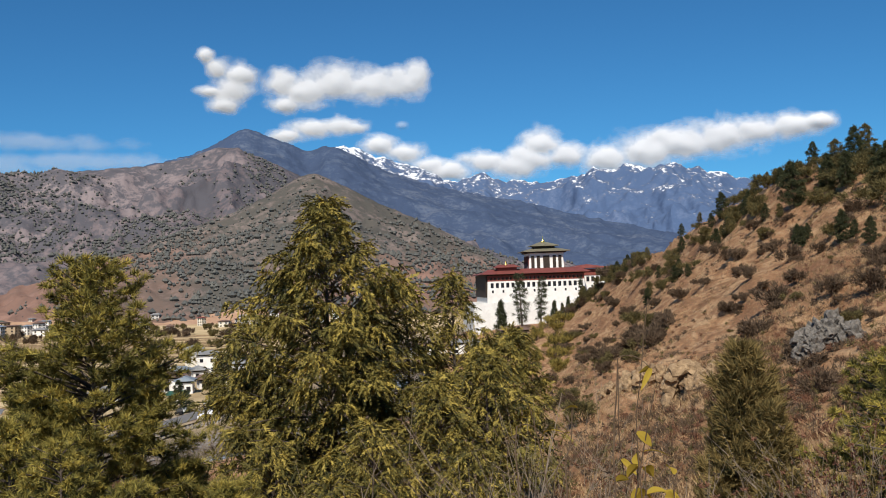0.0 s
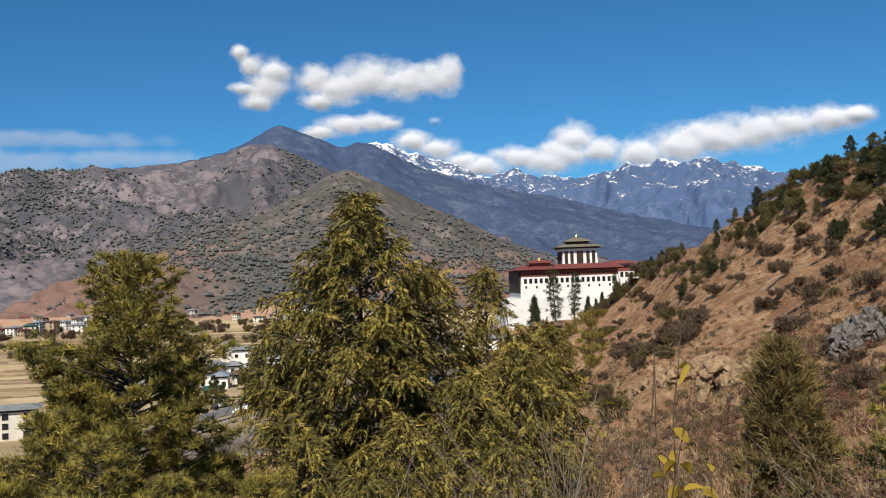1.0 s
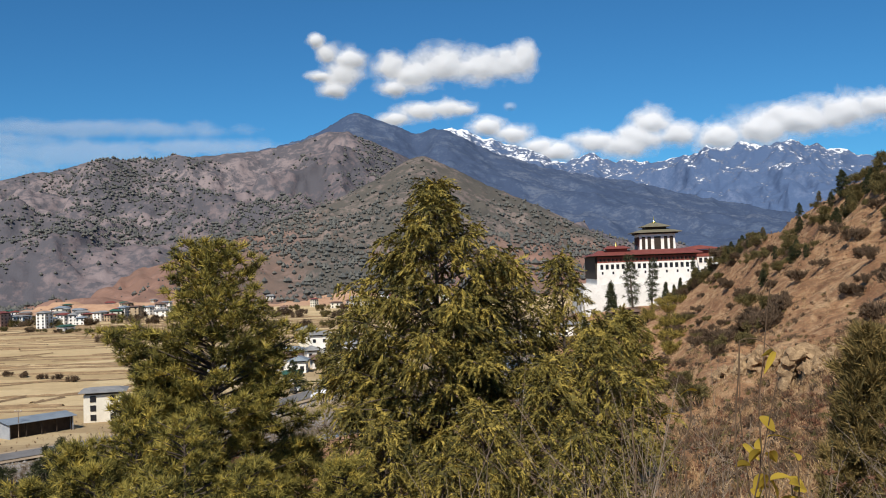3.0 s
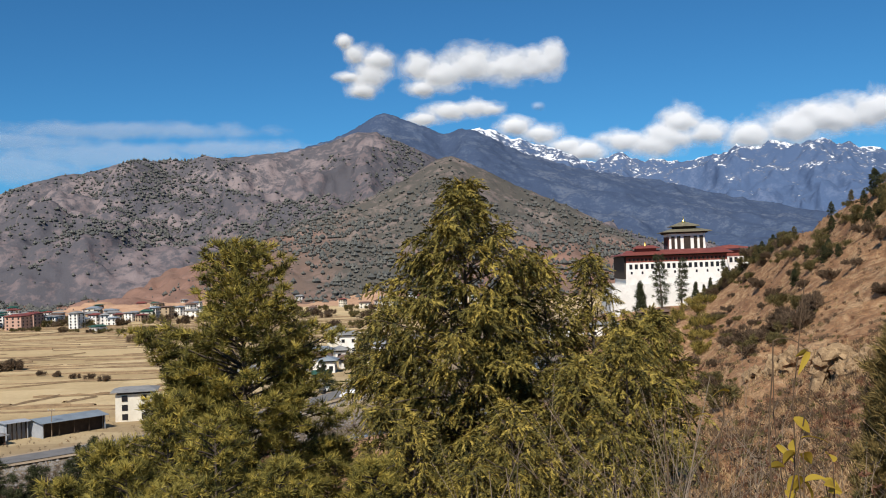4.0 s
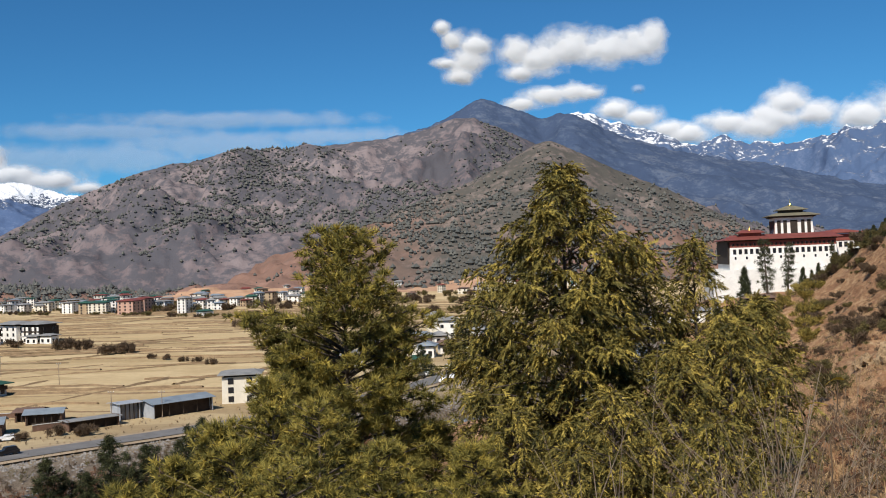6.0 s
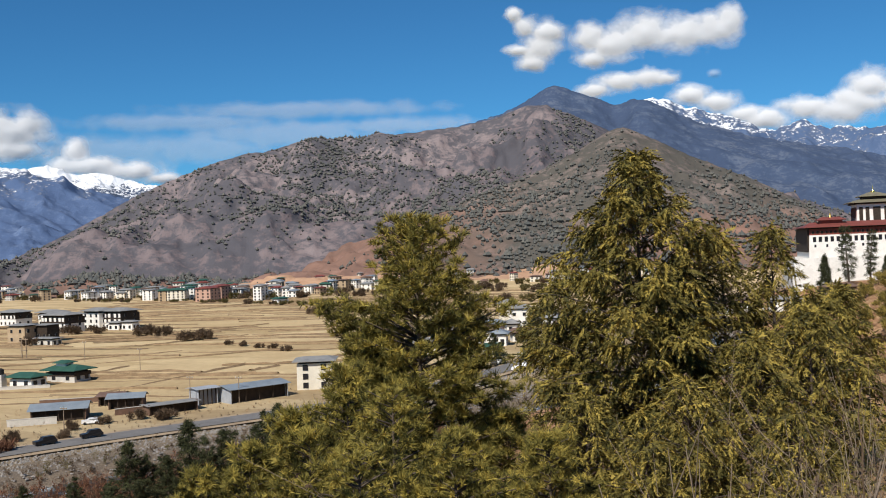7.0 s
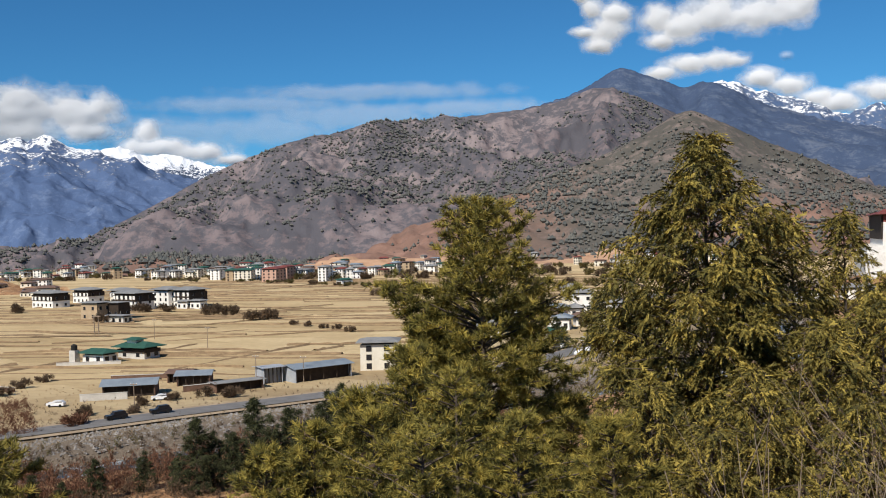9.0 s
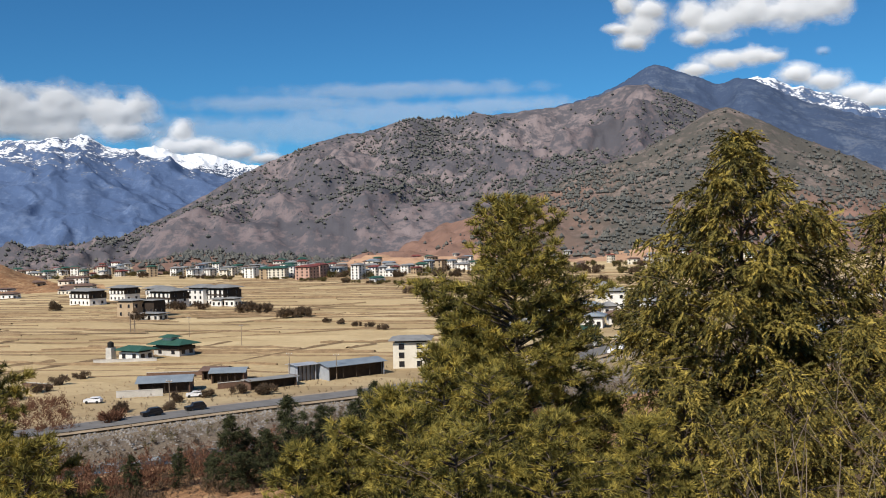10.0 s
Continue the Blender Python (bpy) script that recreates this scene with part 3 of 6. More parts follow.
def bough_tree(H, profile, seed, limbs, kind, size, twigs=4.0, k=16, deep=None):
    """A conifer with rising limbs, side twigs and sprays or tufts on them. profile: metres below the tip, reach."""
    rng = np.random.RandomState(seed)
    zt = np.linspace(-0.8, H * 0.985, 14)
    bend = np.stack([0.012 * H * np.sin(zt / H * 3 + seed) * (1 - zt / H), 0.012 * H * np.sin(zt / H * 2.3 + seed * 2) * (1 - zt / H), zt], 1)
    pr = np.array(profile, float)
    deep = min(deep or H * 0.9, H * 0.92)
    dep = 0.1 + (deep - 0.1) * ((np.arange(limbs) + rng.uniform(0, 1, limbs)) / limbs) ** 1.2
    az = np.arange(limbs) * 2.399 + rng.uniform(-0.6, 0.6, limbs)
    lump = 1 + 0.36 * np.sin(az * 2 + seed) * np.sin(dep * 6.0 / pr[-1, 1] + seed) + rng.uniform(-0.26, 0.2, limbs)
    L = np.interp(dep, pr[:, 0], pr[:, 1]) * lump
    Rm = pr[:, 1].max()
    base_h = H - dep
    out = np.stack([np.cos(az), np.sin(az), 0 * az], 1)
    side = np.stack([-np.sin(az), np.cos(az), 0 * az], 1)
    rise = np.interp(dep / deep, [0, 0.12, 0.4, 1], [1.3, 0.95, 0.66, 0.3] if kind == "cypress" else [0.7, 0.55, 0.5, 0.3]) * rng.uniform(0.6, 1.4, limbs)
    base_h = np.maximum(base_h - L * np.maximum(rise - 0.33, 0) * 0.8, 0.3)
    base = np.stack([np.interp(base_h, zt, bend[:, 0]), np.interp(base_h, zt, bend[:, 1]), base_h], 1)
    s = np.linspace(0, 1, 8)
    path = base[:, None] + out[:, None] * (L[:, None] * s)[..., None]
    path[..., 2] += L[:, None] * (rise[:, None] * s - (0.33 if kind == "cypress" else 0.12) * s ** 2)
    tubes, radii = list(path), [(0.012 + 0.009 * q, 0.006) for q in L]
    P, D, T = [], [], []
    for i in range(limbs):
        m = max(4, int(L[i] * twigs))
        q = rng.uniform(0.12, 1.0, m) ** 0.75
        c = np.stack([np.interp(q, s, path[i, :, j]) for j in range(3)], 1)
        sg = np.where(np.arange(m) % 2, 1.0, -1.0)[:, None]
        tl = np.clip(0.40 * L[i] * (1.08 - q) * rng.uniform(0.6, 1.3, m), size * 0.5, 0.34 * Rm)[:, None]
        td = unit(out[i] * 0.8 + side[i] * sg * rng.uniform(0.3, 1.0, (m, 1)) + rng.normal(0, 0.22, (m, 3)) + [0, 0, 0.12])
        tone = rng.uniform(0, 1)
        for j in range(m):
            u = max(2, int(tl[j, 0] / (size * 0.42)))
            f = np.linspace(0.25, 1.0, u)[:, None]
            pts = c[j] + td[j] * tl[j] * f - np.array([0, 0, 0.22]) * tl[j] * f ** 2
            if j % 3 == 0:
                tubes.append(np.stack([c[j], pts[-1]]))
                radii.append((0.004 + 0.003 * L[i], 0.003))
            P.append(pts)
            if kind == "cypress":
                D.append(td[j] * 0.6 + np.array([0, 0, -0.34]) + rng.normal(0, 0.34, (u, 3)))
            else:
                D.append(td[j] * 0.6 + np.array([0, 0, 0.42]) + rng.normal(0, 0.3, (u, 3)))
            T.append(np.clip(0.3 * tone + 0.7 * rng.uniform(0, 1) + rng.normal(0, 0.08, u), 0, 1))
    n_top = 14
    P.append(np.stack([np.interp(H - np.linspace(0, 0.05 * H, n_top), zt, bend[:, j]) for j in range(3)], 1))
    D.append(rng.normal(0, 0.55, (n_top, 3)) + [0, 0, 0.5])
    T.append(rng.uniform(0.3, 1, n_top))
    P, D, T = np.concatenate(P), unit(np.concatenate(D)), np.concatenate(T)
    V = (plumes if kind == "cypress" else bursts)(P, D, rng, k, size, size * (0.062 if kind == "cypress" else 0.055))
    crown = tri_mesh("crown", V, M_SPRAY if kind == "cypress" else M_TUFT)
    at = crown.attributes.new("tone", "FLOAT", "POINT")
    at.data.foreach_set("value", np.repeat(T, k * 3).astype(np.float32))
    return (tri_mesh("trunk", tube_tris([bend], [(0.014 * H, 0.012)], 8), M_BARK), tri_mesh("branchwork", tube_tris(tubes, radii, 4), M_BARK), crown)


def tree_height(az, el, d):
    x, y = polar(az, d)
    return EYE + d * math.tan(radians(el)) - float(height(x, y)) + 0.05


def near_tree(az, el, d, R, seed, label, kind="cypress", limbs=110, along=20, tuft=0.42, k=14, group="", profile=None, twigs=4.0, deep=None):
    """A conifer whose tip stands at bearing az and rise el, d metres off."""
    H = tree_height(az, el, d)
    if kind == "juniper":
        me = conifer_meshes(H, R, seed, limbs, along, tuft, k, M_JUNIPER, shape=0.5, droop=0.0, rise=1.6, spread=0.4, hang=-0.8, bare=0.04, ragged=0.2)
    else:
        pr = profile or [(0, 0.12 * R), (0.4 * R, 0.42 * R), (1.1 * R, 0.72 * R), (2.2 * R, R), (6 * R, R)]
        me = bough_tree(H, pr, seed, limbs, kind, tuft, twigs, k, deep)
    return plant_tree(me, *polar(az, d), label, group=group)


# ---- near trees ----
near_tree(-6.57, 5.2, 45, 6.4, 21, "tall olive-green cypress with drooping sprays on the slope", "cypress", 270, 0, 0.58, 19, twigs=5.4, deep=19.0,
          profile=[(0, 0.15), (0.6, 0.6), (1.3, 0.95), (2.5, 2.0), (3.8, 2.6), (5, 3.3), (6.5, 3.9), (9, 4.2), (12, 4.0), (20, 4.4), (30, 4.4)])
near_tree(-19.2, 2.15, 24, 2.9, 35, "olive-green pine with a rounded top on the slope", "pine", 300, 0, 0.22, 15, twigs=8.5, deep=9.0,
          profile=[(0, 0.15), (0.2, 0.45), (0.45, 0.75), (0.9, 0.95), (1.4, 1.0), (2.0, 1.35), (2.5, 1.75), (3.2, 1.9), (4.5, 2.0), (8, 2.2)])
near_tree(0.4, 0.75, 50, 2.4, 36, "slender olive cypress beside the tall one", "cypress", 130, 0, 0.58, 15, twigs=5.4, deep=14.0,
          profile=[(0, 0.2), (1.2, 0.7), (3, 1.3), (5, 1.8), (8, 2.4), (14, 2.8)])
near_tree(-2.2, 0.2, 49, 2.4, 38, "olive cypress leaning on the tall one", "cypress", 120, 0, 0.58, 15, twigs=5.4, deep=13.0,
          profile=[(0, 0.2), (1.2, 0.7), (3, 1.3), (5, 1.8), (8, 2.2), (13, 2.6)])
near_tree(-11.2, -1.7, 52, 2.2, 37, "olive cypress behind the tall one", "cypress", 90, 0, 0.58, 15, twigs=4.6, deep=9.0)
SLOPE_TREES = [
    (-21.9, -4.2, 24, 1.3, "pine"), (-23.4, -6.0, 21, 1.1, "pine"), (-20.9, -7.4, 17, 1.5, "pine"), (-25.6, -9.4, 19, 1.0, "pine"),
    (-14.4, -9.2, 24, 1.1, "pine"), (-10.0, -8.2, 26, 1.2, "cypress"), (-4.4, -7.4, 34, 1.8, "cypress"), (-12.2, -10.2, 18, 1.0, "pine"),
    (-0.6, -5.2, 40, 2.0, "cypress"), (2.2, -3.8, 46, 2.4, "cypress"), (3.6, -2.6, 66, 2.8, "cypress"), (1.2, -9.0, 27, 1.2, "cypress"),
    (-17.6, -9.8, 16, 1.3, "pine"), (-23.0, -10.8, 15, 1.2, "pine"), (-28.9, -10.0, 22, 1.2, "pine"), (-31.6, -11.2, 22, 1.1, "pine"), (-26.4, -8.3, 23, 1.1, "pine"), (-6.8, -10.4, 24, 1.2, "cypress"),
    (-48.3, -5.2, 26, 2.2, "pine"), (-46.0, -9.8, 24, 1.6, "pine"),
]
for i, (az, el, d, R, kind) in enumerate(SLOPE_TREES):
    near_tree(az, el, d, R, 50 + i, "bushy olive-green conifer on the slope below the path", kind, 105 if kind == "cypress" else 110, 0,
              (0.0125 if kind == "cypress" else 0.0098) * d, 15, "conifers on the slope", twigs=(200 if kind == "cypress" else 220) / d, deep=R * 3.4)

# dark young pines on the river bank
bank_pine = [conifer_meshes(5.0, 1.7, 90 + i, 60, 20, 0.32, 14, M_DARKPINE, shape=0.65, droop=0.2, rise=0.3, hang=0.2, bare=0.05, ragged=0.45, gaps=-0.5) for i in range(3)]
BANK = [(-43.6, 150, 0.9), (-40.4, 148, 0.8), (-38.0, 152, 0.9), (-36.3, 150, 0.9), (-35.2, 146, 1.35), (-34.2, 150, 1.2), (-33.2, 146, 1.5), (-32.0, 150, 1.5), (-31.0, 146, 1.4),
        (-29.9, 152, 1.75), (-28.9, 150, 1.7), (-28.0, 156, 1.6), (-45.4, 146, 1.1), (-42.2, 140, 0.9), (-27.0, 160, 1.6), (-26.0, 165, 1.5), (-24.5, 170, 1.5), (-47.4, 142, 1.2)]
for i, (az, d, sc) in enumerate(BANK):
    x, y = polar(az, d)
    plant_tree(bank_pine[i % 3], x, y, "dark green young pine on the river bank", "young_pine", sc * (1.0 + 0.7 * ((i * 37) % 10) / 10), i * 77, "young pines on the bank")

# pines along the hill's crest
ridge_pine = [conifer_meshes(8.0, 2.9, 120 + i, 60, 20, 0.5, 16, M_DARKPINE if i < 2 else M_GREENSHRUB, shape=0.6, droop=0.25, rise=0.2, hang=0.3, bare=0.1) for i in range(3)]
rr = random.Random(5)
CREST = [(10.2, 0.5), (10.8, 0.45), (11.4, 0.55), (12.0, 0.6), (13.3, 0.55), (14.3, 0.5), (14.9, 0.6), (15.5, 1.0), (16.0, 0.6), (16.7, 0.55), (17.3, 0.65), (17.9, 0.6),
         (18.6, 0.7), (19.2, 1.15), (19.7, 0.6), (20.3, 0.65), (20.9, 0.9), (21.4, 1.0), (21.9, 0.8), (22.4, 0.9), (22.9, 0.95), (23.4, 0.9), (23.9, 1.1), (24.6, 1.0), (25.4, 0.9)]
for i, (az, sc) in enumerate(CREST):
    rx = 75 + rr.uniform(-9, 1)
    y = rx / math.tan(radians(az))
    plant_tree(ridge_pine[i % 3], rx, y, "dark pine on the crest of the brown hill", "hill_pine", sc * rr.uniform(0.75, 1.0), i * 50, "pines along the hill crest")
for i in range(26):
    az = rr.uniform(11, 25)
    rx = 75 - rr.uniform(4, 22)
    y = rx / math.tan(radians(az))
    plant_tree(ridge_pine[i % 3], rx, y, "small dark pine below the hill crest", "hill_pine", rr.uniform(0.3, 0.6), i * 50, "pines along the hill crest")


# ---- shrubs, grass and rocks of the hill ----
def shrub_mesh(seed, R, H, n, size, mat, up=0.8, k=5):
    """A rounded shrub of many small blades with gaps, and its stems."""
    rng = np.random.RandomState(seed)
    lobes = rng.normal(0, 0.7, (7, 3)) * [R, R, 0.2 * H] + [0, 0, 0.45 * H]
    c = lobes[rng.randint(0, 7, n)] + unit(rng.normal(0, 1, (n, 3))) * rng.uniform(0.2, 1, (n, 1)) * [R * 0.5, R * 0.5, H * 0.4]
    c[:, 2] = np.abs(c[:, 2])
    d = unit(c * [1 / R, 1 / R, 0.3 / H] + [0, 0, up])
    stems = tube_tris([np.array([[0, 0, -0.2], q * 0.5, q]) for q in c[:9]], [(0.02 * H, 0.005)] * 9, 4)
    return tri_mesh("foliage", blades(c, d, rng, k, size, size * 0.12, 0.5), mat), tri_mesh("stemwork", stems, M_BARK)


def plant_shrub(me, x, y, label, scale=1.0, turn=0.0, group="", name="shrub"):
    t = thing(name, pose(x, y, float(height(x, y)) - 0.05, 0, 0, turn) @ Matrix.Scale(scale, 4), label, "shrub", group)
    part("foliage", me[0], None, t)
    part("stemwork", me[1], None, t)
    return t


brown_shrubs = [shrub_mesh(200 + i, 1.2, 1.5, 420, 0.34, M_TWIG) for i in range(3)]
green_shrubs = [shrub_mesh(210 + i, 1.2, 1.4, 420, 0.30, M_GREENSHRUB) for i in range(3)]
red_shrubs = [shrub_mesh(220 + i, 1.3, 1.8, 420, 0.5, M_REDTWIG) for i in range(3)]


def hill_point(az, el):
    """Where the line of sight at that bearing and rise meets the ground."""
    d = np.geomspace(4, 700, 6000)
    x, y = d * math.sin(radians(az)), d * math.cos(radians(az))
    k = np.argmax(EYE + d * math.tan(radians(el)) < height(x, y))
    return float(x[k]), float(y[k]), float(d[k])


HILL_SHRUBS = [(18.2, 1.2), (18.9, 0.6), (19.6, 1.9), (20.3, 0.9), (19.2, -0.6), (17.5, -0.9), (16.9, -0.2), (18.0, -1.8), (16.2, 0.8), (21.5, 2.2), (22.2, 3.0), (23.2, 0.6),
               (15.5, -2.0), (14.4, -0.6), (13.2, -1.2), (12.1, -2.6), (20.9, -1.2), (16.9, -3.4), (22.8, -1.2), (11.2, -1.0), (17.2, 2.4), (15.2, 1.2), (13.9, 1.6)]
for i, (az, el) in enumerate(HILL_SHRUBS):
    x, y, d = hill_point(az, el)
    plant_shrub(brown_shrubs[i % 3], x, y, "leafless grey-brown shrub on the dry hillside", rr.uniform(0.9, 1.7), i * 70, "shrubs on the hillside")
for i in range(110):
    az, el = rr.uniform(7, 25), rr.uniform(-7, 5)
    x, y, d = hill_point(az, el)
    if 45 < d < 420 and x < 76 and not (10 < az < 15.5 and -7.6 < el < -3.6):
        plant_shrub((brown_shrubs if rr.random() < 0.7 else green_shrubs)[i % 3], x, y, "low dry shrub on the brown hillside", rr.uniform(0.35, 0.95), i * 70, "shrubs on the hillside")
for i in range(36):
    az, el = rr.uniform(2, 9), rr.uniform(-8.5, -2.6)
    x, y, d = hill_point(az, el)
    if 40 < d < 420:
        plant_shrub((green_shrubs if rr.random() < 0.6 else brown_shrubs)[i % 3], x, y, "dull green shrub at the foot of the hill", rr.uniform(0.8, 1.8), i * 70, "shrubs at the hill foot")


def hill_edge(az):
    """The place on the hill's outline at that bearing."""
    d = np.linspace(60, 480, 2000)
    x, y = d * math.sin(radians(az)), d * math.cos(radians(az))
    k = int(np.argmax((height(x, y) - EYE) / d))
    return float(x[k]), float(y[k])


for i in range(34):
    az = 6.6 + 4.6 * i / 33 + rr.uniform(-0.1, 0.1)
    x, y = hill_edge(az)
    plant_shrub((green_shrubs if i % 3 else brown_shrubs)[i % 3], x - rr.uniform(0, 4), y - rr.uniform(0, 12), "dense bush where the hill drops to the fortress", rr.uniform(1.5, 3.0), i * 70, "bushes along the hill crest")
for i in range(16):
    az = 7.6 + 3.4 * i / 15
    x, y = hill_edge(az)
    plant_tree(ridge_pine[i % 3], x - rr.uniform(0, 4), y - rr.uniform(0, 10), "dark pine where the hill drops to the fortress", "hill_pine", rr.uniform(0.5, 0.95), i * 50, "pines along the hill crest")
for i in range(70):
    az, el = rr.uniform(5.6, 12), rr.uniform(-4.6, 0.4)
    x, y, d = hill_point(az, el)
    if 80 < d < 420:
        plant_shrub((brown_shrubs if rr.random() < 0.7 else green_shrubs)[i % 3], x, y, "brown leafless bush on the slope beside the fortress", rr.uniform(0.9, 2.0), i * 70, "shrubs on the hillside")


def thicket(name, n, seed, az0, az1, u0, u1, size, mat, label, k=26):
    """A belt of twiggy shrubs along the river, one mesh."""
    rng = np.random.RandomState(seed)
    az, d = np.radians(rng.uniform(az0, az1, n * 8)), rng.uniform(90, 330, n * 8)
    x, y = d * np.sin(az), d * np.cos(az)
    u = river_off(x, y)
    keep = np.where((u > u0) & (u < u1))[0][:n]
    x, y = x[keep], y[keep]
    r = size * rng.uniform(0.5, 1.3, (len(x), 1, 1))
    c = np.stack([x, y, height(x, y)], 1)[:, None] + unit(rng.normal(0, 1, (len(x), k, 3))) * rng.uniform(0.2, 1, (len(x), k, 1)) * r * [0.75, 0.75, 1.0] + r * [0, 0, 0.7]
    c = c.reshape(-1, 3)
    V = blades(c, np.tile([0.0, 0.0, 0.9], (len(c), 1)), rng, 7, 0.24 * size, 0.024 * size, 0.55)
    return tagged(new(name, tri_mesh(name, V, mat)), label, "shrubs", kind="stuff")


thicket("russet_thicket", 420, 81, -50, -18, 11, 34, 2.3, M_REDTWIG, "russet leafless thicket along the near river bank")
thicket("brown_thicket", 420, 82, -50, -14, 11, 44, 1.7, M_TWIG, "grey-brown leafless thicket along the near river bank")
thicket("green_thicket", 260, 83, -34, 4, 12, 50, 1.9, M_GREENSHRUB, "dull green thicket along the near river bank")
thicket("far_bank_thicket", 420, 84, -50, -10, -20, -9, 1.2, M_TWIG, "low brown scrub on the stony far bank")
for i in range(70):
    az = rr.uniform(9.5, 25.5)
    rx = 75 - abs(rr.gauss(0, 7))
    plant_shrub(green_shrubs[i % 3], rx, rx / math.tan(radians(az)), "dark green bush along the hill crest", rr.uniform(1.0, 2.3), i * 70, "bushes along the hill crest")

# dry grass
def grass_on(name, n, seed, az0, az1, d0, d1, size, label):
    rng = np.random.RandomState(seed)
    az, d = np.radians(rng.uniform(az0, az1, n)), d0 * (d1 / d0) ** rng.uniform(0, 1, n)
    x, y = d * np.sin(az), d * np.cos(az)
    keep = (river_off(x, y) > 16) & (wave(x, y, 0.12, 17) + rng.normal(0, 0.4, n) > -0.25)
    x, y, d = x[keep], y[keep], d[keep]
    P = np.stack([x, y, height(x, y) - 0.05], 1)
    V = blades(P, np.tile([0.0, 0.0, 1.0], (len(P), 1)), rng, 6, size, size * 0.07, 0.7)
    return tagged(new(name, tri_mesh(name, V, M_DRYGRASS)), label, "grass", kind="stuff")


grass_on("hill_grass", 46000, 31, 2, 28, 40, 330, 0.50, "tufts of dry straw-coloured grass over the hillside")
grass_on("near_grass", 9000, 32, -50, 30, 5, 45, 0.35, "tufts of dry grass on the near slope")


def hill_scrub(n, seed, mat, size, label, name):
    """Small shrubs strewn over the hillside, one mesh."""
    rng = np.random.RandomState(seed)
    az, d = np.radians(rng.uniform(6, 26, n)), 55 * (380 / 55) ** rng.uniform(0, 1, n)
    x, y = d * np.sin(az), d * np.cos(az)
    keep = (x < 77) & (river_off(x, y) > 20) & (wave(x, y * 0.5, 0.09, 23) + rng.normal(0, 0.3, n) > 0.0)
    x, y = x[keep], y[keep]
    r = size * rng.uniform(0.4, 1.4, (len(x), 1, 1))
    c = np.stack([x, y, height(x, y)], 1)[:, None] + unit(rng.normal(0, 1, (len(x), 12, 3))) * rng.uniform(0.2, 1, (len(x), 12, 1)) * r * [0.8, 1.2, 0.5] + r * [0, 0, 0.3]
    c = c.reshape(-1, 3)
    V = blades(c, np.tile([0.0, 0.0, 0.7], (len(c), 1)), rng, 5, 0.5 * size, 0.05 * size, 0.7)
    return tagged(new(name, tri_mesh(name, V, mat)), label, "shrubs", kind="stuff")


hill_scrub(2600, 91, M_TWIG, 0.65, "low grey-brown scrub strewn over the hillside", "hill_scrub")
hill_scrub(1900, 92, M_REDTWIG, 0.55, "low russet scrub strewn over the hillside", "russet_scrub")
hill_scrub(600, 93, M_GREENSHRUB, 0.6, "low dull green scrub strewn over the hillside", "green_scrub")


def rock_mesh(seed, r, flat=0.7, rough=0.35, sub=3):
    bm = bmesh.new()
    bmesh.ops.create_icosphere(bm, subdivisions=sub, radius=1.0)
    for v in bm.verts:
        c = noise.cell(v.co * 2.2 + Vector((seed, 0, 0)))
        f = noise.fractal(v.co * 1.6 + Vector((0, seed * 1.7, 0)), 0.8, 2.1, 4)
        v.co = v.co * (1 + rough * f + 0.16 * c)
        v.co = Vector((v.co.x * r, v.co.y * r, v.co.z * r * flat))
    return bm


def outcrop(az, el, pieces, seed, mat, label, width, depth, stack, r0, r1):
    """A broken bluff: boulders heaped over a patch of the slope, highest in its middle."""
    x, y, d = hill_point(az, el)
    g = random.Random(seed)
    a = radians(az)
    e = thing("rock_outcrop", pose(x, y, float(height(x, y))), label, "rock")
    for i in range(pieces):
        u, v = g.uniform(-1, 1), g.uniform(-1, 1)
        dx, dy = u * width * math.cos(a) + v * depth * math.sin(a), -u * width * math.sin(a) + v * depth * math.cos(a)
        r = g.uniform(r0, r1)
        o = part("boulder", rock_mesh(seed + i, r, g.uniform(0.8, 1.3), 0.75), mat, e)
        top = stack * max(0, 1 - u * u) * g.uniform(0, 1)
        o.matrix_local = pose(dx, dy, float(height(x + dx, y + dy)) - float(height(x, y)) + r * 0.3 + top, g.uniform(-25, 25), g.uniform(-25, 25), g.uniform(0, 360))
    return e


outcrop(15.0, -5.6, 16, 300, M_ROCK, "tan broken rock bluff beside the dark cleft", 2.4, 1.2, 1.0, 0.5, 1.1)
outcrop(11.2, -5.9, 20, 320, M_ROCK, "pale tan broken rock bluff on the hillside", 2.8, 1.2, 0.9, 0.5, 1.1)
outcrop(8.9, -6.4, 8, 345, M_ROCK, "pale broken rocks at the bluff's end", 1.2, 0.8, 0.5, 0.35, 0.7)
outcrop(20.5, -4.0, 30, 350, M_GREYROCK, "grey weathered rock bluff on the dry hillside", 2.2, 0.8, 1.5, 0.4, 0.95)
# the dark cleft under its overhanging boulders
e = thing("cave_mouth", pose(22.94, 97.4, float(height(22.94, 96.4)) - 0.2, 0, 0, -13), "dark rocky cave mouth in the brown hillside", "rock")
for row, k in itertools.product(range(3), range(9)):
    a = math.pi * k / 8
    o = part("boulder", rock_mesh(380 + k + 11 * row, 0.8 - 0.1 * row, 1.0, 0.45, 2), M_ROCK, e)
    o.matrix_local = pose((1.8 - 0.1 * row) * math.cos(a), -1.2 + 0.9 * row + 0.2 * math.sin(k * 2.0), 0.1 + 3.1 * math.sin(a), 15 * k, 20 * k, 40 * k + 70 * row) @ Matrix.Diagonal((1, 1.5, 1, 1))
thicket("green_bank_thicket", 220, 88, -46, -14, -17, -8, 1.3, M_GREENSHRUB, "dull green scrub on the stony far bank")
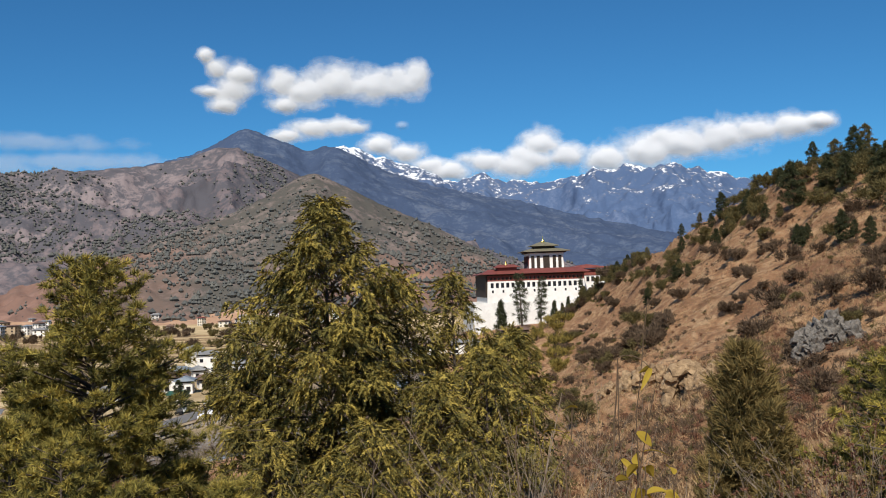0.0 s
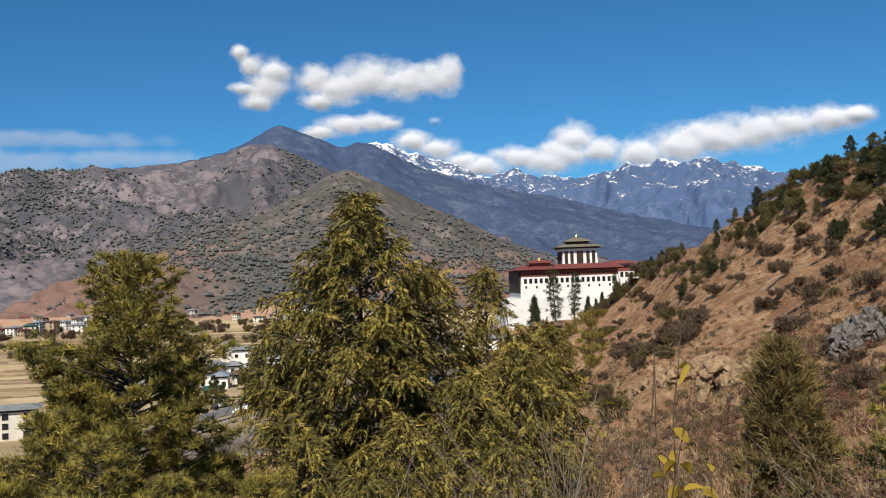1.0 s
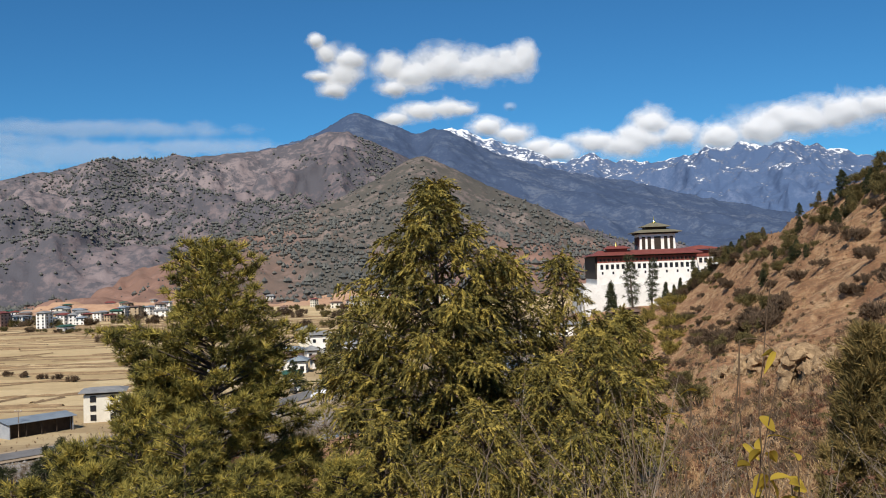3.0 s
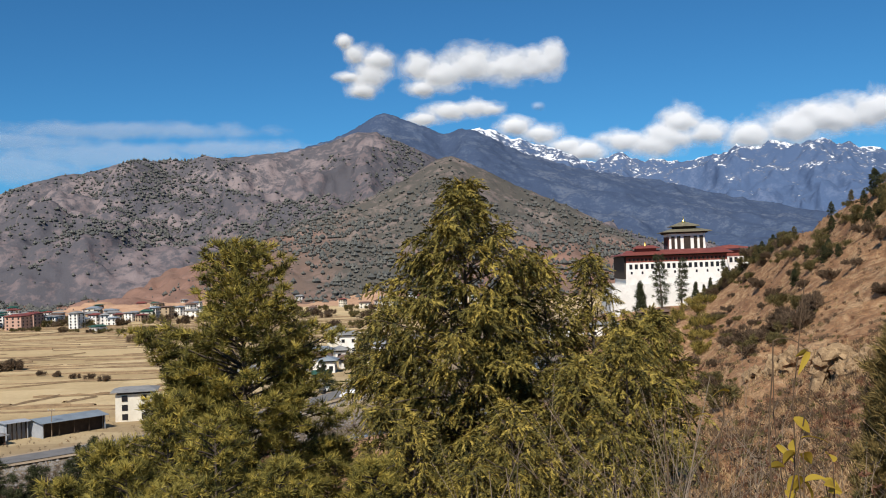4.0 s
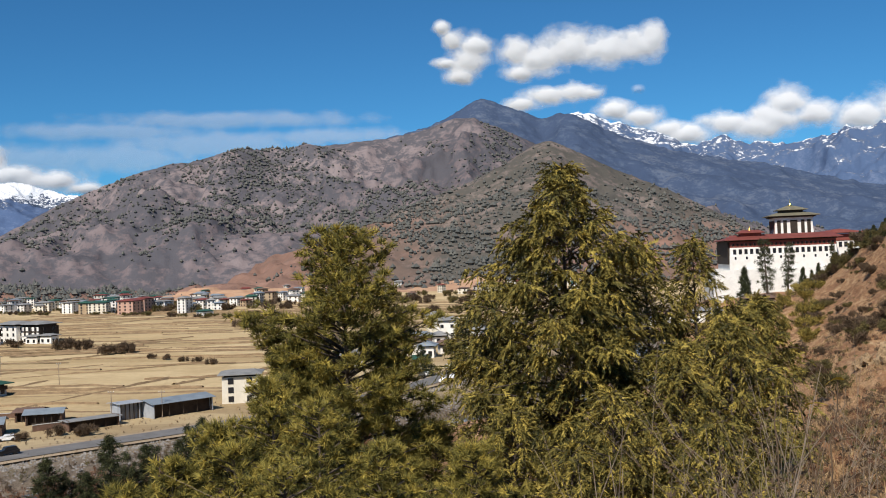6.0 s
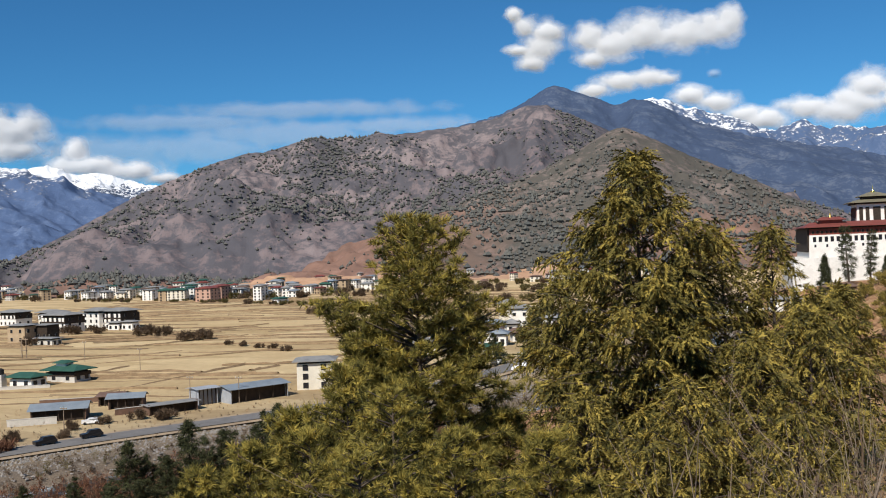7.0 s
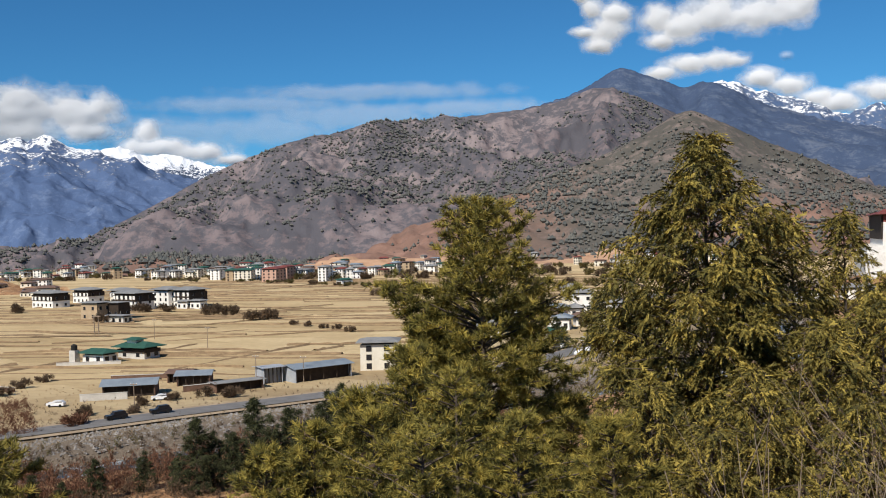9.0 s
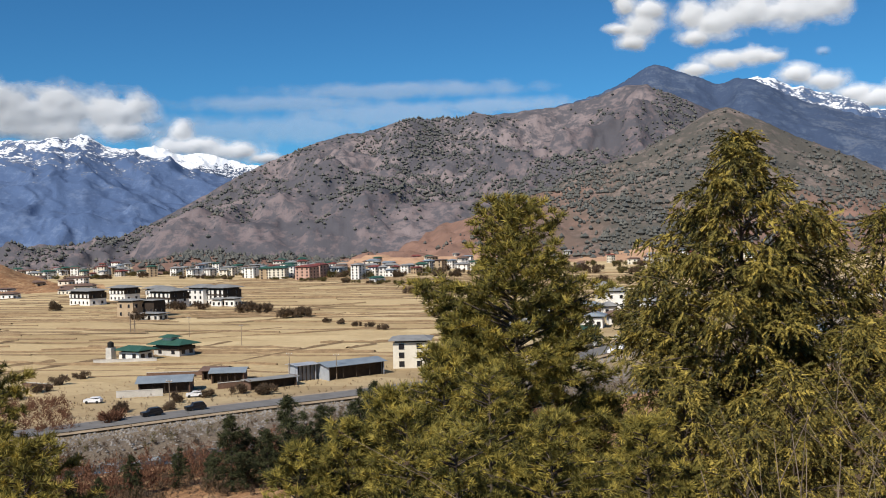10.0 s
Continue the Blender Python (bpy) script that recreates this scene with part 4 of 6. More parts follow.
thicket("yard_scrub", 260, 85, -48, -24, -80, -24, 0.55, M_TWIG, "low dry scrub round the yards and the road")
thicket("russet_brush", 150, 87, -47.8, -43.4, -78, -34, 1.5, M_REDTWIG, "russet leafless brush beside the yards", 30)
thicket("yard_weeds", 420, 86, -48, -22, -100, -20, 0.4, M_DRYGRASS, "tall dry weeds beside the yards and the road")


# ---- building materials ----
M_WHITEWASH = plain("whitewashed_wall", (0.66, 0.63, 0.58), (0.84, 0.82, 0.78), 0.25, 0.9)
M_BASEWASH = plain("worn_whitewash", (0.52, 0.50, 0.46), (0.78, 0.76, 0.72), 0.15, 0.92)
M_STONEBASE = plain("pale_stone_wall", (0.40, 0.38, 0.34), (0.62, 0.59, 0.54), 0.5, 0.95, relief=0.1)
M_KHEMAR = plain("dark_red_band", (0.16, 0.045, 0.035), (0.27, 0.075, 0.055), 0.6, 0.85)
M_TIMBER = plain("dark_timber", (0.018, 0.013, 0.010), (0.06, 0.042, 0.03), 0.8, 0.8)
M_REDROOF = plain("red_sheet_roof", (0.15, 0.04, 0.033), (0.25, 0.075, 0.058), 0.35, 0.6)
M_OCHREROOF = plain("weathered_yellow_grey_roof", (0.13, 0.115, 0.08), (0.25, 0.225, 0.15), 0.4, 0.6)
M_GREYROOF = plain("grey_sheet_roof", (0.16, 0.16, 0.157), (0.32, 0.315, 0.305), 0.4, 0.6)
M_BLUEROOF = plain("blue_grey_sheet_roof", (0.16, 0.19, 0.22), (0.27, 0.31, 0.35), 0.3, 0.45)
M_GREENROOF = plain("green_sheet_roof", (0.022, 0.068, 0.05), (0.045, 0.125, 0.09), 0.4, 0.6)
M_BROWNROOF = plain("rusty_sheet_roof", (0.10, 0.06, 0.045), (0.20, 0.13, 0.10), 0.5, 0.7)
M_GOLD = plain("gilded_metal", (0.55, 0.36, 0.10), (0.75, 0.52, 0.18), 2.0, 0.3, 1.0)
M_GLASSDARK = plain("dark_window", (0.012, 0.012, 0.014), (0.03, 0.03, 0.035), 1.0, 0.25)
M_CREAM = plain("cream_wall", (0.58, 0.53, 0.43), (0.74, 0.69, 0.58), 0.3, 0.9)
M_TAN = plain("tan_earth_wall", (0.33, 0.24, 0.15), (0.47, 0.36, 0.24), 0.4, 0.95)
M_PINKWALL = plain("pink_brown_wall", (0.40, 0.24, 0.18), (0.54, 0.35, 0.27), 0.3, 0.9)
M_SHEET = plain("grey_corrugated_sheet", (0.26, 0.28, 0.31), (0.45, 0.47, 0.50), 0.6, 0.5)
M_BRICK = plain("brown_brick_wall", (0.10, 0.06, 0.04), (0.20, 0.12, 0.085), 0.8, 0.95)
M_ASPHALT = plain("worn_asphalt", (0.13, 0.125, 0.12), (0.21, 0.20, 0.195), 0.3, 0.9)
M_CARDARK = plain("dark_car_paint", (0.012, 0.012, 0.014), (0.02, 0.018, 0.018), 1.0, 0.3)
M_CARWHITE = plain("white_car_paint", (0.68, 0.68, 0.68), (0.8, 0.8, 0.8), 1.0, 0.3)
M_TYRE = plain("tyre_rubber", (0.01, 0.01, 0.01), (0.02, 0.02, 0.02), 3.0, 0.9)
M_ORANGE_EARTH = plain("bare_orange_earth", (0.36, 0.20, 0.12), (0.56, 0.36, 0.23), 0.03, 0.95, relief=1.0)
M_BUND = plain("dry_weeds_on_bunds", (0.12, 0.078, 0.045), (0.34, 0.235, 0.13), 0.25, 0.95, relief=0.1)
M_STONES = plain("river_stones", (0.11, 0.10, 0.09), (0.36, 0.33, 0.30), 0.35, 0.9)


def water_material():
    m, n, l, b = material("river_water", 0.12, 0, 0.5)
    v = coords(n, l)
    f = noise_tex(n, l, v, 0.16, 6, 0.7, 0.6)
    foam = ramp(n, l, f, [(0.50, (0.035, 0.055, 0.065)), (0.62, (0.55, 0.60, 0.64))])
    l.new(foam, b.inputs["Base Color"])
    bump(n, l, b, noise_tex(n, l, v, 1.2, 4), 0.5, 0.15)
    return m


M_VERGE = plain("dusty_verge", (0.26, 0.19, 0.125), (0.46, 0.35, 0.23), 0.2, 0.95, relief=0.1)
M_WATER = water_material()

# ---- river, road and banks ----
def strip(name, line, half, zfun, mat, step=4.0, cols=5, crown=0.0):
    """A ribbon that follows a line of plan points."""
    p = np.array(line, float)
    s = np.concatenate([[0], np.cumsum(np.linalg.norm(np.diff(p, axis=0), axis=1))])
    q = np.arange(0, s[-1], step)
    c = np.stack([np.interp(q, s, p[:, 0]), np.interp(q, s, p[:, 1])], 1)
    k = np.ones(9) / 9
    c = np.stack([np.convolve(np.pad(c[:, i], 4, mode="edge"), k, "valid") for i in (0, 1)], 1)
    t = unit(np.gradient(c, axis=0))
    nrm = np.stack([t[:, 1], -t[:, 0]], 1)
    w = np.linspace(-1, 1, cols)
    xy = c[:, None] + nrm[:, None] * (w[None, :, None] * half)
    z = zfun(xy[..., 0], xy[..., 1]) + crown * (1 - w[None, :] ** 2)
    return grid_mesh(name, np.concatenate([xy, z[..., None]], -1), mat)


tagged(new("river", strip("river", RIVER, 11, lambda x, y: 0 * x - 1.9, M_WATER)), "shallow stony river with white rapids", "river", kind="structure")
ROAD = [(-420, -110), (-330, -25), (-250, 50), (-188, 112), (-150, 157), (-137, 180), (-111, 215), (-90, 250), (-76, 300), (-70, 360), (-84, 440), (-100, 520), (-90, 640), (-40, 780)]
tagged(new("road", strip("road", ROAD, 4.2, lambda x, y: np.maximum(height(x, y), 0) * 0.3 + 0.55, M_ASPHALT, crown=0.08)), "worn grey asphalt road along the river", "road", kind="structure")
tagged(new("road_bed", strip("road_bed", ROAD, 6.8, lambda x, y: np.maximum(height(x, y), 0) * 0.3 + 0.4, M_VERGE)), "pale earth verge under the road", "road verge", kind="structure")


def stones_along(name, n, seed, line, lo, hi, size, label, z=None):
    """Scattered stones beside a line, one mesh of many small blocks."""
    rng = np.random.RandomState(seed)
    p = np.array(line, float)
    s = np.concatenate([[0], np.cumsum(np.linalg.norm(np.diff(p, axis=0), axis=1))])
    q = rng.uniform(s[1], s[-4], n)
    c = np.stack([np.interp(q, s, p[:, 0]), np.interp(q, s, p[:, 1])], 1)
    t = np.stack([np.interp(q + 2, s, p[:, 0]), np.interp(q + 2, s, p[:, 1])], 1) - c
    t = unit(t)
    c = c + np.stack([t[:, 1], -t[:, 0]], 1) * rng.uniform(lo, hi, (n, 1))
    P = np.stack([c[:, 0], c[:, 1], height(c[:, 0], c[:, 1])], 1)
    oct_v = np.array([(1, 0, 0), (0, 1, 0), (-1, 0, 0), (0, -1, 0), (0.1, 0.1, 0.8), (0, 0, -0.6)], float)
    oct_f = [(0, 1, 4), (1, 2, 4), (2, 3, 4), (3, 0, 4), (1, 0, 5), (2, 1, 5), (3, 2, 5), (0, 3, 5)]
    a = rng.uniform(0, 6.28, n)
    r = size * rng.uniform(0.4, 1.5, (n, 1, 1))
    v = oct_v[None] * r * (1 + rng.normal(0, 0.22, (n, 6, 3)))
    x = v[..., 0] * np.cos(a)[:, None] - v[..., 1] * np.sin(a)[:, None]
    y = v[..., 0] * np.sin(a)[:, None] + v[..., 1] * np.cos(a)[:, None]
    v = np.stack([x, y, v[..., 2]], -1) + P[:, None]
    V = np.concatenate([v[:, list(f)] for f in oct_f])
    return tagged(new(name, tri_mesh(name, V, M_STONES)), label, "stones", kind="stuff")


stones_along("bank_stones", 9000, 61, RIVER, -27, -8, 0.3, "pale rounded stones heaped along the river bank")
stones_along("bank_stones", 2500, 62, RIVER, 7, 13, 0.4, "pale rounded stones along the river's near side")
stones_along("river_boulders", 1200, 63, RIVER, -8, 8, 0.5, "boulders standing in the shallow river")
stones_along("road_wall_stones", 5000, 64, ROAD, 5.5, 12, 0.32, "grey stones of the embankment below the road")

# low bunds between the straw fields
def bund_tris():
    rng = np.random.RandomState(71)
    paths = []
    for i in range(430):
        x0, y0 = rng.uniform(-620, -60), rng.uniform(215, 900)
        L = rng.uniform(40, 190)
        a = rng.normal(0.06, 0.10) if rng.uniform() < 0.8 else rng.normal(1.2, 0.25)
        if a > 0.6:
            L *= 0.4
        q = np.linspace(0, L, 14)
        x = x0 + q * math.cos(a)
        y = y0 + q * math.sin(a) + 2.2 * np.sin(q / 17 + i) + 1.2 * np.sin(q / 6.1 + 2 * i)
        rx = np.interp(y, [p[1] for p in ROAD], [p[0] for p in ROAD])
        if np.all(x < rx - 12):
            paths.append(np.stack([x, y, 0 * x + 0.02], 1))
    out = []
    for p in paths:
        w, h = rng.uniform(0.5, 1.5), rng.uniform(0.25, 0.75)
        t = unit(np.gradient(p, axis=0))
        nn = np.stack([-t[:, 1], t[:, 0], 0 * t[:, 0]], 1) * w
        top = p + np.array([0, 0, h]) * rng.uniform(0.5, 1.3, (len(p), 1))
        for lo in (p - nn, p + nn):
            out += [np.stack([lo[:-1], lo[1:], top[1:]], 1), np.stack([lo[:-1], top[1:], top[:-1]], 1)]
    return np.concatenate(out)


tagged(new("field_bunds", tri_mesh("field_bunds", bund_tris(), M_BUND)), "low weedy earth bunds between the harvested fields", "bund", kind="stuff")


# ---- the fortress ----
def window_mesh(w, h, frame_w=0.18, depth=0.25):
    """A timber surround that stands proud of the wall, its dark opening sunk in it; it faces -y."""
    bm = bmesh.new()
    box(bm, -w / 2 - frame_w, w / 2 + frame_w, -0.14, depth, -frame_w, h + frame_w)
    bm.faces.ensure_lookup_table()
    front = min(bm.faces, key=lambda f: f.calc_center_median().y)
    for f in bm.faces:
        f.material_index = 1
    bmesh.ops.inset_region(bm, faces=[front], thickness=frame_w, depth=-0.1)
    front.material_index = 0
    me = bpy.data.meshes.new("window")
    bm.to_mesh(me)
    bm.free()
    return me


def windowed(me, *mats):
    for q in mats:
        me.materials.append(q)
    return me


W_DZONG = windowed(window_mesh(1.25, 2.3, 0.2), M_GLASSDARK, M_KHEMAR)
W_SLIT = windowed(window_mesh(0.75, 1.2, 0.12), M_GLASSDARK, M_WHITEWASH)
W_PANEL = windowed(window_mesh(0.8, 1.0, 0.18), M_TIMBER, M_WHITEWASH)
W_TOWER = windowed(window_mesh(1.15, 6.4, 0.35), M_TIMBER, M_KHEMAR)
W_BAY = windowed(window_mesh(3.0, 6.6, 0.35), M_TIMBER, M_KHEMAR)


def put(name, me, parent, m, label=""):
    o = new(name, me)
    o.parent = parent
    o.matrix_local = m
    if label:
        o["label"] = label
    return o


def fortress():
    e = thing("fortress", pose(24.0, 559, 0, 0, 0, 4.0), "white fortress monastery with red roofs and a tall central tower", "fortress")
    W, Dp = 54, 58
    part("base_wall", boxed(-10, W, -3.5, Dp, 9, 26, taper=2.2), M_BASEWASH, e, "pale sloping whitewashed base wall")
    part("main_wall", boxed(-0.6, W + 0.6, -0.6, Dp, 25, 37.8, taper=0.6), M_WHITEWASH, e, "battered whitewashed wall")
    part("red_band", boxed(0.05, W, 0.05, Dp, 37.8, 41.0), M_KHEMAR, e, "dark red painted band under the eaves")
    part("timber_gallery", boxed(-1.0, 0.1, 1.0, Dp - 2, 29.0, 41.0), M_TIMBER, e, "dark timber gallery on the side wall")
    part("cornice", boxed(-0.5, W + 0.5, -0.5, Dp + 0.5, 41.0, 41.6), M_TIMBER, e)
    part("roof", hip(0, W, 0, 15, 42.0, 2.5, 3.0, 0.3, 0.86), M_REDROOF, e, "low red sheet-metal roof")
    part("side_roof", hip(0, 14, 15, Dp, 42.0, 2.4, 2.8, 0.3, 0.8), M_REDROOF, e)
    for i in range(18):
        x = 2.4 + i * 2.9
        put("window", W_DZONG, e, pose(x, -0.1, 34.4))
        if i % 2 == 0 or i > 15:
            put("window", W_SLIT, e, pose(x + 0.3, -0.25, 31.6))
    for i in range(24):
        put("band_panel", W_PANEL, e, pose(1.8 + i * 2.2, 0.0, 38.7))
    for i in range(37):
        part("bracket", boxed(0.4 + i * 1.46, 0.8 + i * 1.46, -1.9, -0.5, 41.05, 41.55), M_TIMBER, e)
    # raised lantern on the front roof
    part("lantern_wall", boxed(6, 17, 4, 11, 43.5, 45.6), M_KHEMAR, e)
    lr = part("lantern_roof", hip(6, 17, 4, 11, 45.6, 1.5, 1.8, 0.2, 0.6), M_REDROOF, e)
    bm = bmesh.new()
    bmesh.ops.create_cone(bm, cap_ends=True, segments=10, radius1=1.0, radius2=0.35, depth=1.6, matrix=Matrix.Translation((11.5, 7.5, 47.6)))
    bmesh.ops.create_uvsphere(bm, u_segments=10, v_segments=6, radius=0.5, matrix=Matrix.Translation((11.5, 7.5, 48.7)))
    part("finial", bm, M_GOLD, lr, "gilded finial")
    # tower
    tx0, tx1, ty0, ty1 = 25.5, 46.5, 16, 36
    part("tower_wall", boxed(tx0, tx1, ty0, ty1, 38, 52.0, taper=0.8), M_WHITEWASH, e, "whitewashed tower wall")
    part("tower_band", boxed(tx0 + 0.5, tx1 - 0.5, ty0 + 0.45, ty1 - 0.5, 51.2, 53.2), M_WHITEWASH, e)
    for i, x in enumerate((28.2, 31.4, 40.6, 43.8)):
        put("tower_window", W_TOWER, e, pose(x, ty0 + 0.42, 45.0))
    put("tower_bay", W_BAY, e, pose(36.0, ty0 + 0.4, 44.8))
    for i in range(5):
        put("tower_window", W_TOWER, e, pose(tx0 + 0.42, 18.5 + i * 3.7, 45.0, 0, 0, -90))
    part("tower_cornice", boxed(tx0 - 0.8, tx1 + 0.8, ty0 - 0.8, ty1 + 0.8, 53.2, 53.9), M_TIMBER, e)
    r1 = part("tower_roof", hip(tx0, tx1, ty0, ty1, 54.4, 2.6, 2.9, 0.35, 0.3), M_OCHREROOF, e, "weathered yellow-grey tower roof")
    part("upper_storey", boxed(30.2, 41.8, 20.5, 31.5, 55.0, 57.2), M_TIMBER, r1)
    part("upper_roof", hip(30.2, 41.8, 20.5, 31.5, 57.6, 2.2, 2.2, 0.3, 0.25), M_OCHREROOF, r1)
    bm = bmesh.new()
    for r1_, r2_, z0, h in ((1.3, 1.3, 59.2, 1.0), (0.9, 0.5, 60.2, 1.0), (0.35, 0.1, 61.2, 2.2)):
        bmesh.ops.create_cone(bm, cap_ends=True, segments=12, radius1=r1_, radius2=r2_, depth=h, matrix=Matrix.Translation((36.0, 26, z0 + h / 2)))
    part("finial", bm, M_GOLD, r1, "gilded finial")
    # wing on the hill's side
    part("wing_wall", boxed(50, 70, 18, 40, 30, 42.0, taper=0.4), M_WHITEWASH, e)
    part("wing_band", boxed(50.3, 69.7, 17.9, 40.2, 39.6, 43.2), M_KHEMAR, e)
    part("wing_roof", hip(50, 70, 18, 40, 44.0, 2.0, 2.6, 0.3, 0.7), M_REDROOF, e)
    for i in range(7):
        put("window", W_DZONG, e, pose(51.5 + i * 2.8, 18.0, 36.4))
    return e


fortress()
olive_shrubs = [shrub_mesh(230 + i, 1.2, 1.5, 420, 0.30, M_CYPRESS) for i in range(3)]
# conifers before the fortress
fort_tree = [conifer_meshes(24, 3.6, 400, 70, 16, 1.1, 9, M_DARKPINE, shape=0.45, droop=0.2, rise=0.15, bare=0.25, ragged=0.45, hang=0.2, gaps=-0.1),
             conifer_meshes(15, 3.6, 401, 80, 18, 1.0, 10, M_DARKPINE, shape=0.9, droop=0.4, rise=0.3, bare=0.04, hang=0.4, gaps=-1.2)]
for k, az, d, top in ((0, 4.28, 530, 0.62), (0, 5.45, 530, 0.35), (0, 7.7, 500, 0.25), (1, 3.2, 520, -1.0), (1, 6.15, 515, -1.1), (1, 6.6, 510, -1.25), (1, 6.95, 505, -0.9), (1, 8.3, 490, -0.3), (1, 1.6, 500, -3.0)):
    x, y = polar(az, d)
    z0 = float(height(x, y))
    H = EYE + d * math.tan(radians(top)) - z0
    plant_tree(fort_tree[k], x, y, "tall dark conifer before the white fortress", "tall_conifer", H / (24 if k == 0 else 15), az * 400, "conifers before the fortress")


for i in range(46):
    az, d = rr.uniform(1.0, 7.2), rr.uniform(330, 520)
    x, y = polar(az, d)
    if river_off(x, y) > 14:
        plant_shrub(olive_shrubs[i % 3], x, y, "olive-green broad tree on the slope below the fortress", rr.uniform(2.0, 4.2), i * 40, "trees below the fortress", "broad_tree")


# ---- houses ----
W_SMALL = windowed(window_mesh(1.1, 1.3, 0.25), M_GLASSDARK, M_WHITEWASH)
W_INFILL = windowed(window_mesh(1.7, 1.9, 0.16), M_WHITEWASH, M_TIMBER)
W_BROWN = windowed(window_mesh(1.2, 1.3, 0.14), M_GLASSDARK, M_TIMBER)


def house(x, y, w, d, h, wall, roof, label, turn=-8.0, storeys=2, rise=1.6, over=1.1, timber=0.0, win=None, group="", name="house", lift=0.6, z=None, ridge=0.55):
    """A plastered house: walls, optional dark timber top storey, windows, a roof lifted on a dark box that stands in
    for the shaded gap.
    """
    e = thing(name, pose(x, y, float(height(x, y)) - 0.2 if z is None else z, 0, 0, turn), label, "house", group)
    ht = h * (1 - timber)
    part("wall", boxed(-w / 2, w / 2, -d / 2, d / 2, 0, ht, taper=0.12), wall, e)
    if timber:
        part("timber_storey", boxed(-w / 2 - 0.15, w / 2 + 0.15, -d / 2 - 0.15, d / 2 + 0.15, ht, h), M_TIMBER, e, "dark timber upper storey")
    # dark box put under the roof as the shade of the open gap
    part("loft_shade", boxed(-w / 2 + 0.6, w / 2 - 0.6, -d / 2 + 0.6, d / 2 - 0.6, h, h + lift), M_TIMBER, e)
    part("roof", hip(-w / 2, w / 2, -d / 2, d / 2, h + lift + 0.2, rise, over, 0.2, ridge), roof, e)
    win = win or W_SMALL
    fh = h / storeys
    for s in range(storeys):
        zz = s * fh + fh * 0.32
        n = max(2, int(w / 4.2))
        for i in range(n):
            put("window", win, e, pose((i + 0.5) / n * w - w / 2, -d / 2 - (0.16 if zz > ht else -0.08), zz))
        if timber and zz > ht:
            for i in range(n + 1):
                put("infill_panel", W_INFILL, e, pose(min(max(i / n * w - w / 2, 1.3 - w / 2), w / 2 - 1.3), -d / 2 - 0.16, zz - 0.3))
        n = max(2, int(d / 5.0))
        for i in range(n):
            put("window", win, e, pose(w / 2 + (0.16 if zz > ht else -0.08), (i + 0.5) / n * d - d / 2, zz, 0, 0, 90))
    return e


# farmsteads in the fields
house(-462, 507, 23, 12, 8.2, M_WHITEWASH, M_GREYROOF, "white farmhouse with a dark timber upper storey in the fields", timber=0.45, group="farmhouses in the fields", lift=1.1, over=1.8, turn=-16)
house(-469, 550, 18, 12, 7.8, M_WHITEWASH, M_GREYROOF, "white farmhouse with a dark timber upper storey in the fields", timber=0.4, group="farmhouses in the fields", lift=1.1, over=1.8, turn=-16)
house(-436, 545, 13, 12, 7.4, M_CREAM, M_GREYROOF, "cream farmhouse under a grey roof in the fields", timber=0.35, group="farmhouses in the fields", lift=1.1, over=1.8, turn=-16)
house(-381, 485, 21, 13, 8.8, M_WHITEWASH, M_GREYROOF, "white farmhouse with a dark timber upper storey in the fields", timber=0.42, storeys=3, group="farmhouses in the fields", lift=1.1, over=1.8, turn=-16)
house(-373, 508, 15, 13, 9.6, M_WHITEWASH, M_GREYROOF, "tall white farmhouse with a grey roof in the fields", storeys=3, group="farmhouses in the fields", lift=1.1, over=1.8, turn=-16)
house(-357.5, 507, 15, 13, 9.4, M_WHITEWASH, M_GREYROOF, "white farmhouse with a dark timber upper storey in the fields", timber=0.6, storeys=3, group="farmhouses in the fields", lift=1.1, over=1.8, turn=-16)
house(-351, 493, 8, 6, 3.8, M_WHITEWASH, M_GREYROOF, "low white outbuilding beside the farmhouse", storeys=1, rise=0.8)
house(-342, 493, 8, 6, 4.2, M_WHITEWASH, M_GREYROOF, "low white outbuilding beside the farmhouse", storeys=1, rise=0.8)
house(-354, 420, 12, 9, 8.2, M_TAN, M_GREYROOF, "unfinished tan earth house with small windows", storeys=2, rise=0.7)
house(-343.5, 425, 8, 8, 8.0, M_TIMBER, M_GREYROOF, "dark timber annexe of the earth house", storeys=1, rise=0.5)
house(-327, 404, 13, 6, 3.0, M_STONEBASE, M_GREYROOF, "low grey stone shed beside the earth house", storeys=1, rise=0.5)

# the green-roofed house
house(-221, 263.5, 9.5, 6, 2.8, M_WHITEWASH, M_GREENROOF, "single-storey white house with a green sheet roof", storeys=1, rise=1.2, over=1.4, win=W_BROWN)
gh = house(-215.5, 276, 12, 7, 3.4, M_STONEBASE, M_GREENROOF, "long pavilion with a broad green sheet roof", storeys=1, rise=1.5, over=1.6, timber=0.35, win=W_BROWN)
part("roof_lantern", boxed(-3.5, 0.5, -1.7, 1.7, 5.0, 6.2), M_WHITEWASH, gh)
part("lantern_roof", hip(-3.5, 0.5, -1.7, 1.7, 6.3, 0.8, 1.0, 0.12), M_GREENROOF, gh)
e = thing("water_tank", pose(-227.8, 259.5, 0), "black water tank on a pale masonry stand", "water tank")
part("stand", boxed(-1.2, 1.2, -1.2, 1.2, 0, 4.2, taper=0.1), M_STONEBASE, e)
bm = bmesh.new()
bmesh.ops.create_cone(bm, cap_ends=True, segments=14, radius1=1.0, radius2=1.0, depth=1.5, matrix=Matrix.Translation((0, 0, 4.95)))
bmesh.ops.create_cone(bm, cap_ends=True, segments=14, radius1=1.0, radius2=0.3, depth=0.5, matrix=Matrix.Translation((0, 0, 5.95)))
part("tank", bm, M_TYRE, e)


